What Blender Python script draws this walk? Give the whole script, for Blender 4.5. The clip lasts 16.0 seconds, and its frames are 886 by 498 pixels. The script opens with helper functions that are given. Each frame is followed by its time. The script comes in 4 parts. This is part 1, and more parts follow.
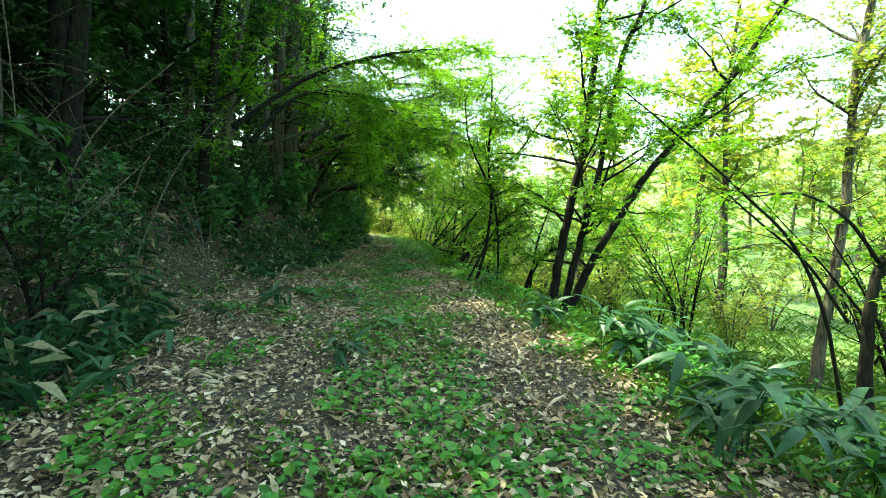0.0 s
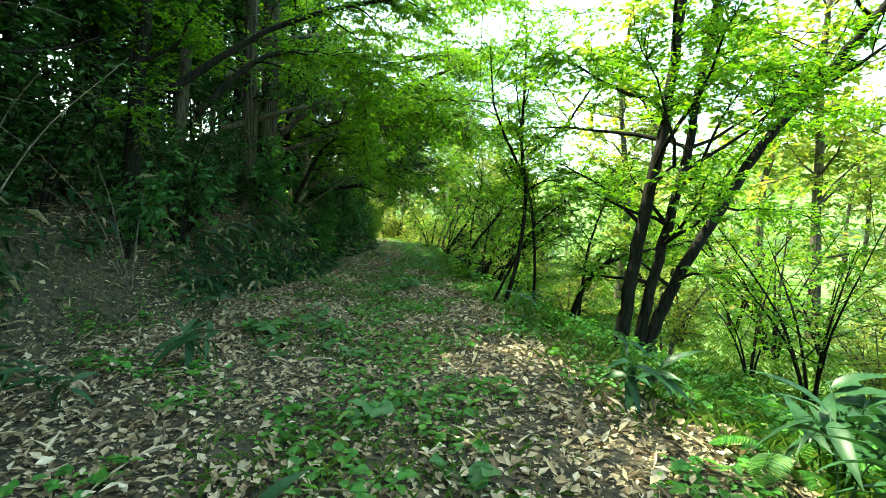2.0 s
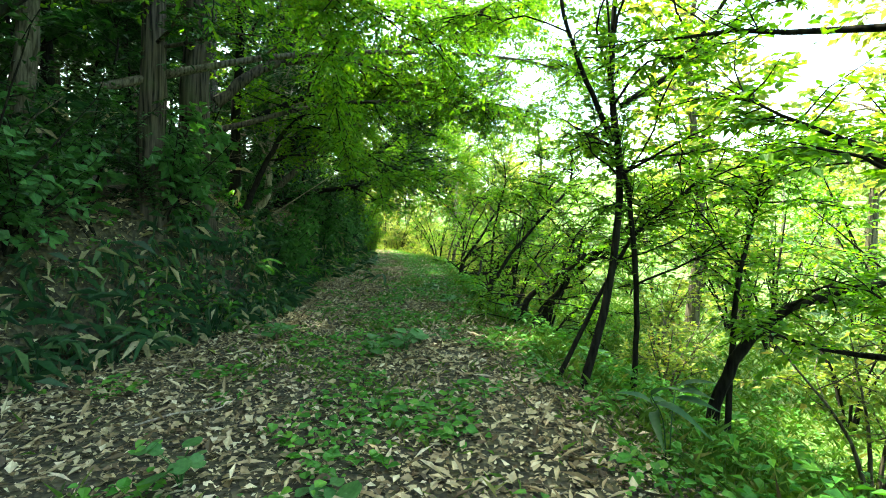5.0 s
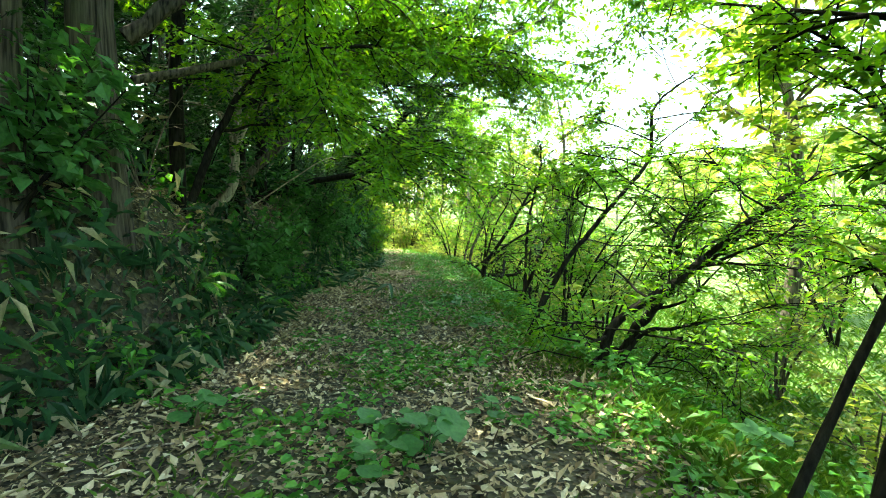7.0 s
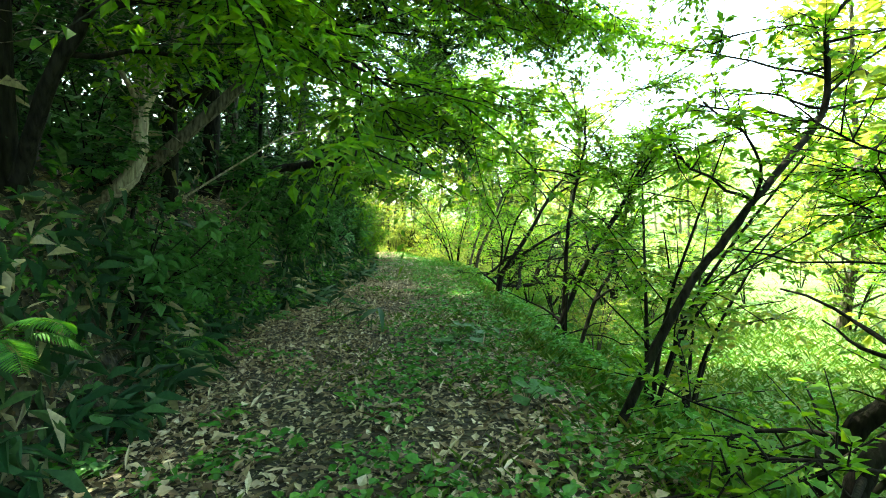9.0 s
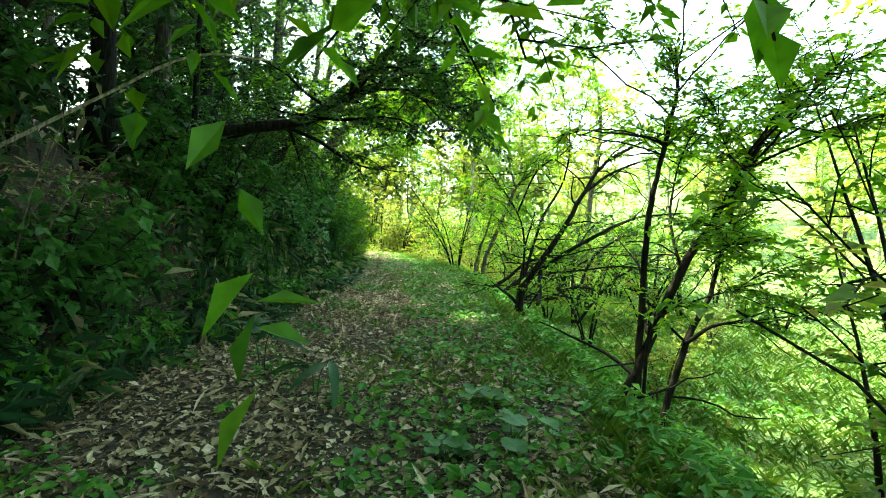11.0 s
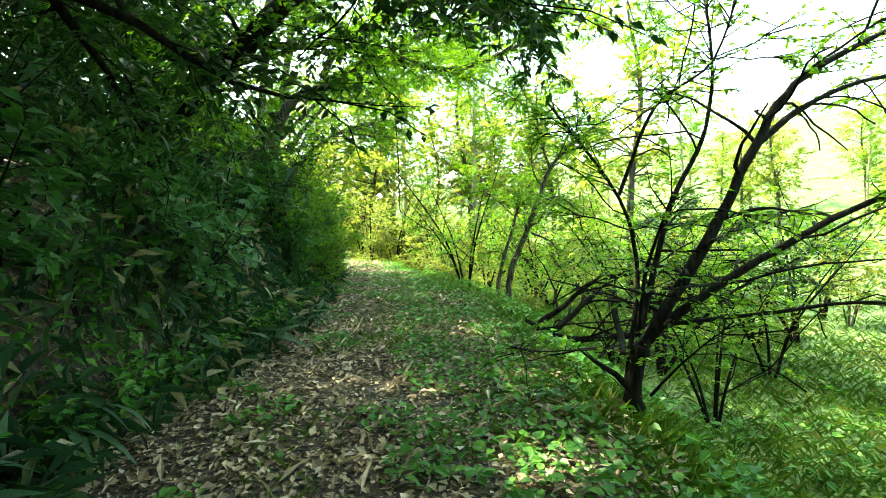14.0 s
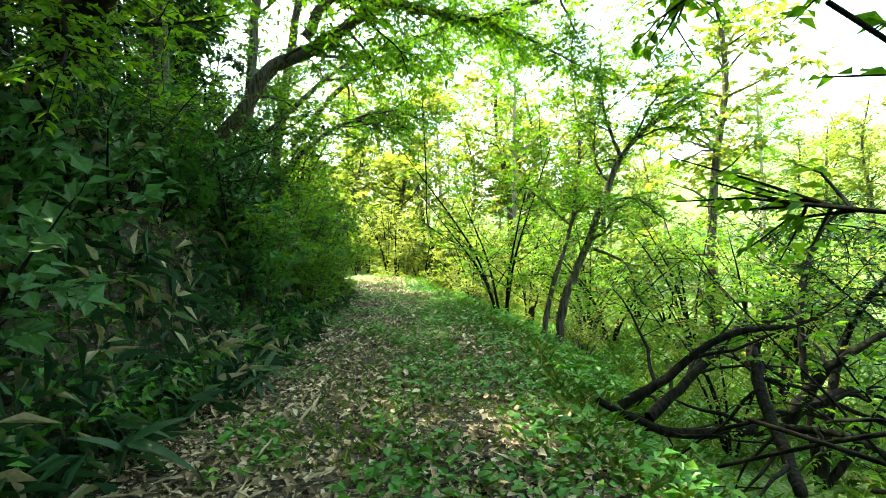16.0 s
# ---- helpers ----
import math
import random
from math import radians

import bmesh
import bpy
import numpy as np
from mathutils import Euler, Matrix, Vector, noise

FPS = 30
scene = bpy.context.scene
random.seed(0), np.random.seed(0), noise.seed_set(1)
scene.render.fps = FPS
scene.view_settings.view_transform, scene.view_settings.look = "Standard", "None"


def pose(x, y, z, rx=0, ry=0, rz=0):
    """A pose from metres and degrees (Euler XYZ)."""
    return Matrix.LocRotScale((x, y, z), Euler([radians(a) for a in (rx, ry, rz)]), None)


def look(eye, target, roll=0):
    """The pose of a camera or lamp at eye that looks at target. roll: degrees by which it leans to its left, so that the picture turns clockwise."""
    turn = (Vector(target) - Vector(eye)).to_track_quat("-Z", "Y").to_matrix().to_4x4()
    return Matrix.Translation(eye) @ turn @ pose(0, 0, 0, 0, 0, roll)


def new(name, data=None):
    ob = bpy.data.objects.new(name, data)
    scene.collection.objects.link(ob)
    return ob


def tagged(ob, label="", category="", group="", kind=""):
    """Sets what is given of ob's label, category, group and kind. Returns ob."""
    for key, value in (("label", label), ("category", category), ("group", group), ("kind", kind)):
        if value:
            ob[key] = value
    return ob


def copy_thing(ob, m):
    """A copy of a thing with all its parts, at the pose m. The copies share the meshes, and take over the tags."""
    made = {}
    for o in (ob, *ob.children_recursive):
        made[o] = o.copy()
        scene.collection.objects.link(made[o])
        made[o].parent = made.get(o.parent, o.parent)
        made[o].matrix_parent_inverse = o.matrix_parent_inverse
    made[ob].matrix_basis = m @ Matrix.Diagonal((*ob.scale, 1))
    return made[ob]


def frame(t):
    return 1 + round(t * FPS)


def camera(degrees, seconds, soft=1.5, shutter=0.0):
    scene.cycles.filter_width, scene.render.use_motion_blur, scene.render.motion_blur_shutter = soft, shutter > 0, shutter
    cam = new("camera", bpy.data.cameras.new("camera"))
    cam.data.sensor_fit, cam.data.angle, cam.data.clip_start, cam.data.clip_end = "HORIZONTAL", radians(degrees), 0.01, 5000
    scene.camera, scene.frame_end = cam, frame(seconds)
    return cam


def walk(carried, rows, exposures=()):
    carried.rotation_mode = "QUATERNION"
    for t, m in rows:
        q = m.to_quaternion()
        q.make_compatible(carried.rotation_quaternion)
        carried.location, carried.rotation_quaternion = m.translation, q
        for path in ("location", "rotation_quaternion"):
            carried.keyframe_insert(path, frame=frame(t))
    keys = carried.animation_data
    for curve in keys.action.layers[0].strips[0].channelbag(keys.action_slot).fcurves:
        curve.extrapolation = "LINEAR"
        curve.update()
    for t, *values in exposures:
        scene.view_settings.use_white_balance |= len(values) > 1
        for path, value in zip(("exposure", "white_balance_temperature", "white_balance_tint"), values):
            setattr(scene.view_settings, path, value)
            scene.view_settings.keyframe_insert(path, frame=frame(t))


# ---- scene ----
cam = camera(82.6, 16.0, 1.0)
walk(cam, [
    (0.0, pose(0.000, 0.000, 1.475, 86.62, -1.82, -3.93)),
    (0.5, pose(0.060, 0.735, 1.469, 86.31, -1.82, -3.42)),
    (1.0, pose(0.057, 1.525, 1.458, 86.42, -1.82, -2.69)),
    (1.5, pose(0.078, 2.276, 1.424, 86.55, -1.76, -2.67)),
    (2.0, pose(0.121, 3.013, 1.416, 87.00, -1.64, -2.50)),
    (2.5, pose(0.129, 3.734, 1.425, 87.54, -1.25, -2.55)),
    (3.0, pose(0.108, 4.469, 1.458, 88.20, -1.04, -2.50)),
    (3.5, pose(0.122, 5.141, 1.467, 88.18, -0.92, -2.57)),
    (4.0, pose(0.170, 5.775, 1.462, 88.12, -1.24, -2.11)),
    (4.2, pose(0.173, 6.035, 1.461, 88.04, -1.44, -1.96)),
    (6.3, pose(0.011, 8.761, 1.452, 87.76, 0.41, -1.23)),
    (6.5, pose(0.001, 9.049, 1.448, 87.55, 0.39, -1.20)),
    (7.0, pose(-0.037, 9.824, 1.449, 87.50, 0.34, -0.73)),
    (7.5, pose(-0.093, 10.552, 1.428, 87.67, 0.43, -0.79)),
    (8.0, pose(-0.153, 11.275, 1.431, 87.85, 0.47, -0.77)),
    (8.5, pose(-0.193, 11.966, 1.441, 87.92, 0.44, -1.14)),
    (9.0, pose(-0.213, 12.684, 1.451, 87.60, 0.47, -1.16)),
    (9.2, pose(-0.215, 12.985, 1.447, 87.26, 0.39, -1.08)),
    (11.3, pose(-0.203, 16.140, 1.395, 87.57, -0.62, -1.48)),
    (11.5, pose(-0.203, 16.434, 1.400, 87.60, -0.41, -1.79)),
    (12.0, pose(-0.193, 17.154, 1.427, 87.58, 0.21, -2.16)),
    (12.5, pose(-0.207, 17.873, 1.452, 87.53, 0.71, -2.48)),
    (13.0, pose(-0.225, 18.606, 1.462, 87.33, 0.92, -2.50)),
    (13.5, pose(-0.284, 19.364, 1.477, 87.40, 1.20, -2.22)),
    (14.0, pose(-0.303, 20.107, 1.467, 87.35, 2.15, -1.82)),
    (14.5, pose(-0.198, 20.822, 1.462, 87.54, 2.16, -0.99)),
    (15.0, pose(-0.090, 21.535, 1.458, 87.86, 2.39, -0.13)),
    (15.5, pose(-0.031, 22.238, 1.463, 88.48, 2.22, 1.34)),
    (16.0, pose(0.000, 22.957, 1.457, 88.86, 1.78, 2.74)),
], [(0, 2.85, 7300, -15), (4, 3.15, 7500, -13), (6.5, 3.5, 7500, -11), (9, 3.5, 7500, -12), (12, 3.4, 7700, -13), (14, 3.35, 7500, -6), (16, 3.2, 7500, -5)])

# ---- world and sun ----
SUN_TURN, SUN_UP = radians(-58), radians(59)      # clockwise from the way ahead; above the horizon
world = bpy.data.worlds.new("sky")
scene.world = world
world.use_nodes = True
sky = world.node_tree.nodes.new("ShaderNodeTexSky")
sky.sky_type, sky.sun_disc = "NISHITA", False
sky.sun_elevation, sky.sun_rotation = SUN_UP, SUN_TURN
sky.air_density, sky.dust_density = 1.0, 3.0
backing = world.node_tree.nodes["Background"]
world.node_tree.links.new(sky.outputs[0], backing.inputs[0])
backing.inputs[1].default_value = 0.15
to_sun = Vector((math.sin(SUN_TURN) * math.cos(SUN_UP), math.cos(SUN_TURN) * math.cos(SUN_UP), math.sin(SUN_UP)))
sun_data = bpy.data.lights.new("sun", "SUN")
sun_data.energy, sun_data.angle, sun_data.color = 2.9, radians(0.55), (1.0, 0.95, 0.85)
sun = new("sun", sun_data)
sun.matrix_world = look(to_sun * 60, (0, 0, 0))

# ---- materials ----


def blank(name):
    m = bpy.data.materials.new(name)
    m.use_nodes = True
    return m, m.node_tree.nodes, m.node_tree.links, m.node_tree.nodes["Principled BSDF"]


def ramp(nodes, stops):
    r = nodes.new("ShaderNodeValToRGB")
    while len(r.color_ramp.elements) < len(stops):
        r.color_ramp.elements.new(0.5)
    for e, (p, c) in zip(r.color_ramp.elements, stops):
        e.position, e.color = p, (*c, 1)
    return r


def leaf_material(name, stops, through_tint, share=0.45, rough=0.45, shine=0.3):
    """Leaves: each leaf its own tone, a blotchy blade, light shining through."""
    m, nodes, links, bsdf = blank(name)
    geo = nodes.new("ShaderNodeNewGeometry")
    tone = ramp(nodes, stops)
    links.new(geo.outputs["Random Per Island"], tone.inputs[0])
    tex = nodes.new("ShaderNodeTexNoise")
    tex.inputs["Scale"].default_value, tex.inputs["Detail"].default_value = 35, 3
    co = nodes.new("ShaderNodeTexCoord")
    links.new(co.outputs["Object"], tex.inputs["Vector"])
    mix = nodes.new("ShaderNodeMix")
    mix.data_type, mix.blend_type = "RGBA", "MULTIPLY"
    blot = ramp(nodes, [(0.3, (0.7, 0.72, 0.7)), (0.7, (1.15, 1.12, 1.1))])
    links.new(tex.outputs[0], blot.inputs[0])
    mix.inputs[0].default_value = 1
    links.new(tone.outputs[0], mix.inputs[6])
    links.new(blot.outputs[0], mix.inputs[7])
    links.new(mix.outputs[2], bsdf.inputs["Base Color"])
    bsdf.inputs["Roughness"].default_value = rough
    bsdf.inputs["Specular IOR Level"].default_value = shine
    glow = nodes.new("ShaderNodeBsdfTranslucent")
    warm = nodes.new("ShaderNodeMix")
    warm.data_type, warm.blend_type = "RGBA", "MULTIPLY"
    warm.inputs[0].default_value = 1
    warm.inputs[7].default_value = (*through_tint, 1)
    links.new(mix.outputs[2], warm.inputs[6])
    links.new(warm.outputs[2], glow.inputs[0])
    both = nodes.new("ShaderNodeMixShader")
    both.inputs[0].default_value = share
    links.new(bsdf.outputs[0], both.inputs[1])
    links.new(glow.outputs[0], both.inputs[2])
    links.new(both.outputs[0], nodes["Material Output"].inputs[0])
    return m


def bark_material(name, dark, light, stretch=0.18, scale=26, moss=0.0):
    m, nodes, links, bsdf = blank(name)
    co = nodes.new("ShaderNodeTexCoord")
    mp = nodes.new("ShaderNodeMapping")
    mp.inputs["Scale"].default_value = (1, 1, stretch)
    links.new(co.outputs["Object"], mp.inputs["Vector"])
    fine = nodes.new("ShaderNodeTexNoise")
    fine.inputs["Scale"].default_value, fine.inputs["Detail"].default_value = scale, 6
    links.new(mp.outputs[0], fine.inputs["Vector"])
    broad = nodes.new("ShaderNodeTexNoise")
    broad.inputs["Scale"].default_value, broad.inputs["Detail"].default_value = 2.2, 3
    links.new(co.outputs["Object"], broad.inputs["Vector"])
    tone = ramp(nodes, [(0.36, dark), (0.62, light)])
    links.new(fine.outputs[0], tone.inputs[0])
    patch = ramp(nodes, [(0.52, (0, 0, 0)), (0.66, (moss, moss, moss))])
    links.new(broad.outputs[0], patch.inputs[0])
    mix = nodes.new("ShaderNodeMix")
    mix.data_type = "RGBA"
    links.new(patch.outputs[0], mix.inputs[0])
    links.new(tone.outputs[0], mix.inputs[6])
    mix.inputs[7].default_value = (0.07, 0.10, 0.035, 1)
    links.new(mix.outputs[2], bsdf.inputs["Base Color"])
    bsdf.inputs["Roughness"].default_value = 0.92
    bsdf.inputs["Specular IOR Level"].default_value = 0.12
    bump = nodes.new("ShaderNodeBump")
    bump.inputs["Strength"].default_value, bump.inputs["Distance"].default_value = 0.8, 0.02
    links.new(fine.outputs[0], bump.inputs["Height"])
    links.new(bump.outputs[0], bsdf.inputs["Normal"])
    return m


# darker copy of the green leaf: shade of the wood put into the colour
LEAF_SHADE_TONE = leaf_material("shade_tone_leaf", [(0, (0.014, 0.046, 0.013)), (0.5, (0.026, 0.082, 0.020)), (1, (0.055, 0.140, 0.032))], (1.3, 1.5, 0.5), 0.30, 0.36, 0.32)
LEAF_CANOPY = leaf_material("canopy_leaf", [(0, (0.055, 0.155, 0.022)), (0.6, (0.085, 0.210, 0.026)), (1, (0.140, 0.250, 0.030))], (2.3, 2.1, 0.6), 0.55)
LEAF_BRIGHT = leaf_material("meadow_leaf", [(0, (0.100, 0.180, 0.045)), (0.55, (0.175, 0.250, 0.060)), (0.92, (0.250, 0.290, 0.085)), (1, (0.320, 0.260, 0.100))], (1.9, 1.7, 0.7), 0.55)
LEAF_SASA = leaf_material("bamboo_grass_leaf", [(0, (0.014, 0.044, 0.020)), (0.65, (0.030, 0.088, 0.032)), (0.84, (0.090, 0.160, 0.055)), (0.89, (0.300, 0.260, 0.150)), (1, (0.460, 0.410, 0.280))], (1.2, 1.3, 0.6), 0.22, 0.40, 0.22)
LEAF_HERB = leaf_material("herb_leaf", [(0, (0.045, 0.165, 0.025)), (0.6, (0.075, 0.240, 0.035)), (1, (0.140, 0.310, 0.045))], (1.4, 1.5, 0.5), 0.35)
LEAF_BROAD = leaf_material("butterbur_leaf", [(0, (0.050, 0.150, 0.045)), (1, (0.080, 0.200, 0.060))], (1.3, 1.5, 0.5), 0.35, 0.5)
GRASS = leaf_material("grass_blade", [(0, (0.060, 0.150, 0.024)), (0.6, (0.110, 0.220, 0.035)), (0.9, (0.190, 0.290, 0.060)), (1, (0.330, 0.310, 0.140))], (1.5, 1.5, 0.5), 0.4)
LITTER = leaf_material("dead_leaf", [(0, (0.030, 0.020, 0.010)), (0.2, (0.150, 0.104, 0.054)), (0.5, (0.360, 0.282, 0.160)), (0.85, (0.530, 0.440, 0.280)), (1, (0.680, 0.600, 0.430))], (1.0, 0.85, 0.6), 0.1, 0.5)
# dark bark taken down to near black, with shade put into its colour
BARK_DARK_SHADED = bark_material("dark_shaded_bark", (0.004, 0.0038, 0.003), (0.017, 0.0155, 0.0115), 0.2, 30, 0.06)
BARK_GREY = bark_material("grey_bark", (0.032, 0.027, 0.020), (0.130, 0.114, 0.088), 0.12, 34, 0.3)
BARK_PALE = bark_material("pale_bark", (0.170, 0.140, 0.105), (0.400, 0.345, 0.270), 0.1, 34, 0.1)
BARK_STRIP = bark_material("stringy_bark", (0.012, 0.010, 0.008), (0.085, 0.070, 0.053), 0.05, 30, 0.25)
DEAD_WOOD = bark_material("dead_wood", (0.060, 0.048, 0.036), (0.200, 0.170, 0.130), 0.2, 40)
DRY_TWIG = bark_material("dry_twig", (0.140, 0.110, 0.080), (0.380, 0.330, 0.260), 0.2, 40)


def ground_material():
    m, nodes, links, bsdf = blank("forest_ground")
    co = nodes.new("ShaderNodeTexCoord")
    small = nodes.new("ShaderNodeTexVoronoi")
    small.inputs["Scale"].default_value = 22
    links.new(co.outputs["Object"], small.inputs["Vector"])
    broad = nodes.new("ShaderNodeTexNoise")
    broad.inputs["Scale"].default_value, broad.inputs["Detail"].default_value = 1.4, 5
    links.new(co.outputs["Object"], broad.inputs["Vector"])
    soil = ramp(nodes, [(0.0, (0.012, 0.010, 0.006)), (0.5, (0.042, 0.036, 0.019)), (1.0, (0.110, 0.095, 0.050))])
    links.new(small.outputs["Color"], soil.inputs[0])
    green = ramp(nodes, [(0.3, (0.060, 0.125, 0.026)), (0.58, (0.105, 0.180, 0.045)), (0.8, (0.250, 0.260, 0.120))])
    links.new(broad.outputs[0], green.inputs[0])
    att = nodes.new("ShaderNodeAttribute")
    att.attribute_name = "turf"
    mix = nodes.new("ShaderNodeMix")
    mix.data_type = "RGBA"
    links.new(att.outputs["Fac"], mix.inputs[0])
    links.new(soil.outputs[0], mix.inputs[6])
    links.new(green.outputs[0], mix.inputs[7])
    links.new(mix.outputs[2], bsdf.inputs["Base Color"])
    bsdf.inputs["Roughness"].default_value = 0.95
    bump = nodes.new("ShaderNodeBump")
    bump.inputs["Strength"].default_value, bump.inputs["Distance"].default_value = 0.9, 0.03
    links.new(small.outputs["Distance"], bump.inputs["Height"])
    links.new(bump.outputs[0], bsdf.inputs["Normal"])
    return m


GROUND = ground_material()

# ---- the lie of the land ----
LEFT_EDGE = ([-30, 0, 5, 9, 12, 14, 16, 18.5, 20, 22, 26, 30, 35, 40, 46, 60, 90], [-2.4, -2.7, -2.9, -3.5, -3.3, -2.6, -2.4, -2.95, -3.1, -2.7, -2.45, -2.55, -3.1, -4.8, -8, -20, -50])
RIGHT_EDGE = ([-30, 0, 6, 14, 18, 30, 36, 42, 48, 60, 90], [2.6, 2.4, 2.1, 1.25, 0.85, 0.6, -0.8, -2.2, -5, -16, -46])


def edge_l(y):
    return np.interp(y, *LEFT_EDGE)


def edge_r(y):
    return np.interp(y, *RIGHT_EDGE)


def wob(x, y, s):
    """Soft rolling unevenness, -1 to 1."""
    return (np.sin(x * s + 1.3 * np.sin(y * s * 0.7)) + np.sin(y * s * 1.13 + 1.7 * np.sin(x * s * 0.6 + 2.0))) * 0.5


def land(x, y):
    """Height of the ground."""
    x, y = np.asarray(x, float), np.asarray(y, float)
    d = np.maximum(edge_l(y) - x, 0)
    cut = np.interp(y, [-30, 3, 9, 13, 17, 34, 42, 60], [0.5, 0.7, 1.1, 1.6, 1.85, 1.85, 1.3, 0.6])
    steep = np.interp(y, [0, 8, 14], [2.0, 1.3, 1.0])
    f = np.clip((d - 0.05) / steep, 0, 1)
    bank = cut * f * f * (3 - 2 * f) + 0.30 * np.maximum(d - steep * 0.8, 0)
    e = np.maximum(x - edge_r(y), 0)
    k = np.clip(e / np.interp(y, [0, 10, 18, 30], [3.6, 3.4, 2.4, 2.2]), 0, 1)
    drop = -1.10 * k * k * (3 - 2 * k) + 0.16 * np.maximum(e - 24, 0) * np.clip((e - 24) / 10, 0, 1)
    far = np.clip((y - 55) / 40, 0, 1) * 4
    inner = np.clip(np.minimum(x - edge_l(y), edge_r(y) - x), 0, 1)
    crown = 0.03 * inner
    return np.minimum(bank, 14) + np.minimum(drop, 30) + far + crown + 0.03 * wob(x, y, 1.7) + 0.10 * wob(x, y, 0.4) * np.clip((d + e) / 3, 0, 1)


# ---- mesh helpers ----


def mesh_of(name, verts, tris, material, smooth=True):
    verts, tris = np.asarray(verts, np.float32), np.asarray(tris, np.int32)
    me = bpy.data.meshes.new(name)
    me.vertices.add(len(verts))
    me.vertices.foreach_set("co", verts.ravel())
    me.loops.add(tris.size)
    me.loops.foreach_set("vertex_index", tris.ravel())
    me.polygons.add(len(tris))
    me.polygons.foreach_set("loop_start", np.arange(0, tris.size, 3, dtype=np.int32))
    me.polygons.foreach_set("use_smooth", np.full(len(tris), smooth))
    me.materials.append(material)
    me.update(calc_edges=True)
    return me


def part(name, me, parent, label=""):
    ob = new(name, me)
    ob.parent = parent
    return tagged(ob, label)


def unit(v):
    return v / (np.linalg.norm(v, axis=-1, keepdims=True) + 1e-9)


def curve_points(points, per=5, wobble=0.0, rng=None):
    """A smooth line through control points."""
    p = np.asarray(points, float)
    q = np.vstack([2 * p[0] - p[1], p, 2 * p[-1] - p[-2]])
    out = []
    for i in range(1, len(q) - 2):
        for s in np.arange(per) / per:
            out.append(0.5 * (2 * q[i] + (q[i + 1] - q[i - 1]) * s + (2 * q[i - 1] - 5 * q[i] + 4 * q[i + 1] - q[i + 2]) * s * s
                              + (3 * q[i] - q[i - 1] - 3 * q[i + 1] + q[i + 2]) * s ** 3))
    out.append(p[-1])
    out = np.array(out)
    if wobble and rng is not None:
        n = rng.normal(0, wobble, out.shape)
        n[0] = n[-1] = 0
        out += n
    return out


def tube(points, radii, sides=6, knobs=0.0, rng=None):
    """Verts and triangles of a tapered round limb."""
    p = np.asarray(points, float)
    n = len(p)
    r = np.asarray(radii, float)
    t = unit(np.gradient(p, axis=0))
    ref = np.array([0.0, 0, 1]) if abs(t[0][2]) < 0.9 else np.array([1.0, 0, 0])
    u = unit(np.cross(t, ref))
    v = np.cross(t, u)
    a = np.arange(sides) * 2 * np.pi / sides
    rr = np.repeat(r[:, None], sides, 1)
    if knobs and rng is not None:
        rr = rr * (1 + rng.normal(0, knobs, rr.shape))
    ring = p[:, None] + rr[..., None] * (np.cos(a)[None, :, None] * u[:, None] + np.sin(a)[None, :, None] * v[:, None])
    verts = np.vstack([ring.reshape(-1, 3), p[-1:] + t[-1:] * r[-1]])
    i, j = np.meshgrid(np.arange(n - 1), np.arange(sides), indexing="ij")
    b, c = i * sides + j, i * sides + (j + 1) % sides
    tris = np.concatenate([np.stack([b, c, c + sides], -1).reshape(-1, 3), np.stack([b, c + sides, b + sides], -1).reshape(-1, 3)])
    j = np.arange(sides)
    cap = np.stack([(n - 1) * sides + j, (n - 1) * sides + (j + 1) % sides, np.full(sides, n * sides)], -1)
    return verts, np.concatenate([tris, cap])


def joined(pieces):
    vs, fs, k = [], [], 0
    for v, f in pieces:
        vs.append(v)
        fs.append(f + k)
        k += len(v)
    return np.vstack(vs), np.vstack(fs)


def leaf_mesh(pos, ahead, up, length, width, fine=False, droop=0.25, fold=0.12):
    """Many leaves: folded along the midrib, tip drooping. fine: six-cornered, else four-cornered."""
    ahead = unit(ahead)
    side = unit(np.cross(ahead, up))
    nrm = np.cross(side, ahead)
    L, W = np.asarray(length, float)[:, None], np.asarray(width, float)[:, None] / 2
    base = pos
    tip = pos + ahead * L - nrm * L * droop
    m = len(pos)
    if not fine:
        mid = pos + ahead * L * 0.45 + nrm * W * fold * 2
        v = np.stack([base, mid + side * W, tip, mid - side * W], 1).reshape(-1, 3)
        k = np.arange(m)[:, None] * 4
        f = np.concatenate([k + [0, 1, 2], k + [0, 2, 3]])
        return v, f
    a = pos + ahead * L * 0.25 + nrm * (W * fold * 2)
    b = pos + ahead * L * 0.62 + nrm * (W * fold * 1.6) - nrm * L * droop * 0.25
    v = np.stack([base, a + side * W * 0.92, b + side * W * 0.85, tip, b - side * W * 0.85, a - side * W * 0.92], 1).reshape(-1, 3)
    k = np.arange(m)[:, None] * 6
    f = np.concatenate([k + [0, 1, 2], k + [0, 2, 3], k + [0, 3, 4], k + [0, 4, 5]])
    return v, f


# gaps in the leaf roof: where the sun reaches the track (x, y, radius)
SUN_GAPS = np.array([(-1.85, 15.4, 0.32), (-1.7, 14.2, 0.2), (0.42, 22.9, 0.22), (-2.8, 40.6, 0.9)])


def shades_gap(p, margin=0.0):
    """Which leaves at p would throw their shade on one of the sunny spots."""
    at = p[:, :2] - np.outer(p[:, 2], [to_sun.x / to_sun.z, to_sun.y / to_sun.z])
    return (np.linalg.norm(at[:, None] - SUN_GAPS[None, :, :2], axis=2) < SUN_GAPS[None, :, 2] + margin).any(1)


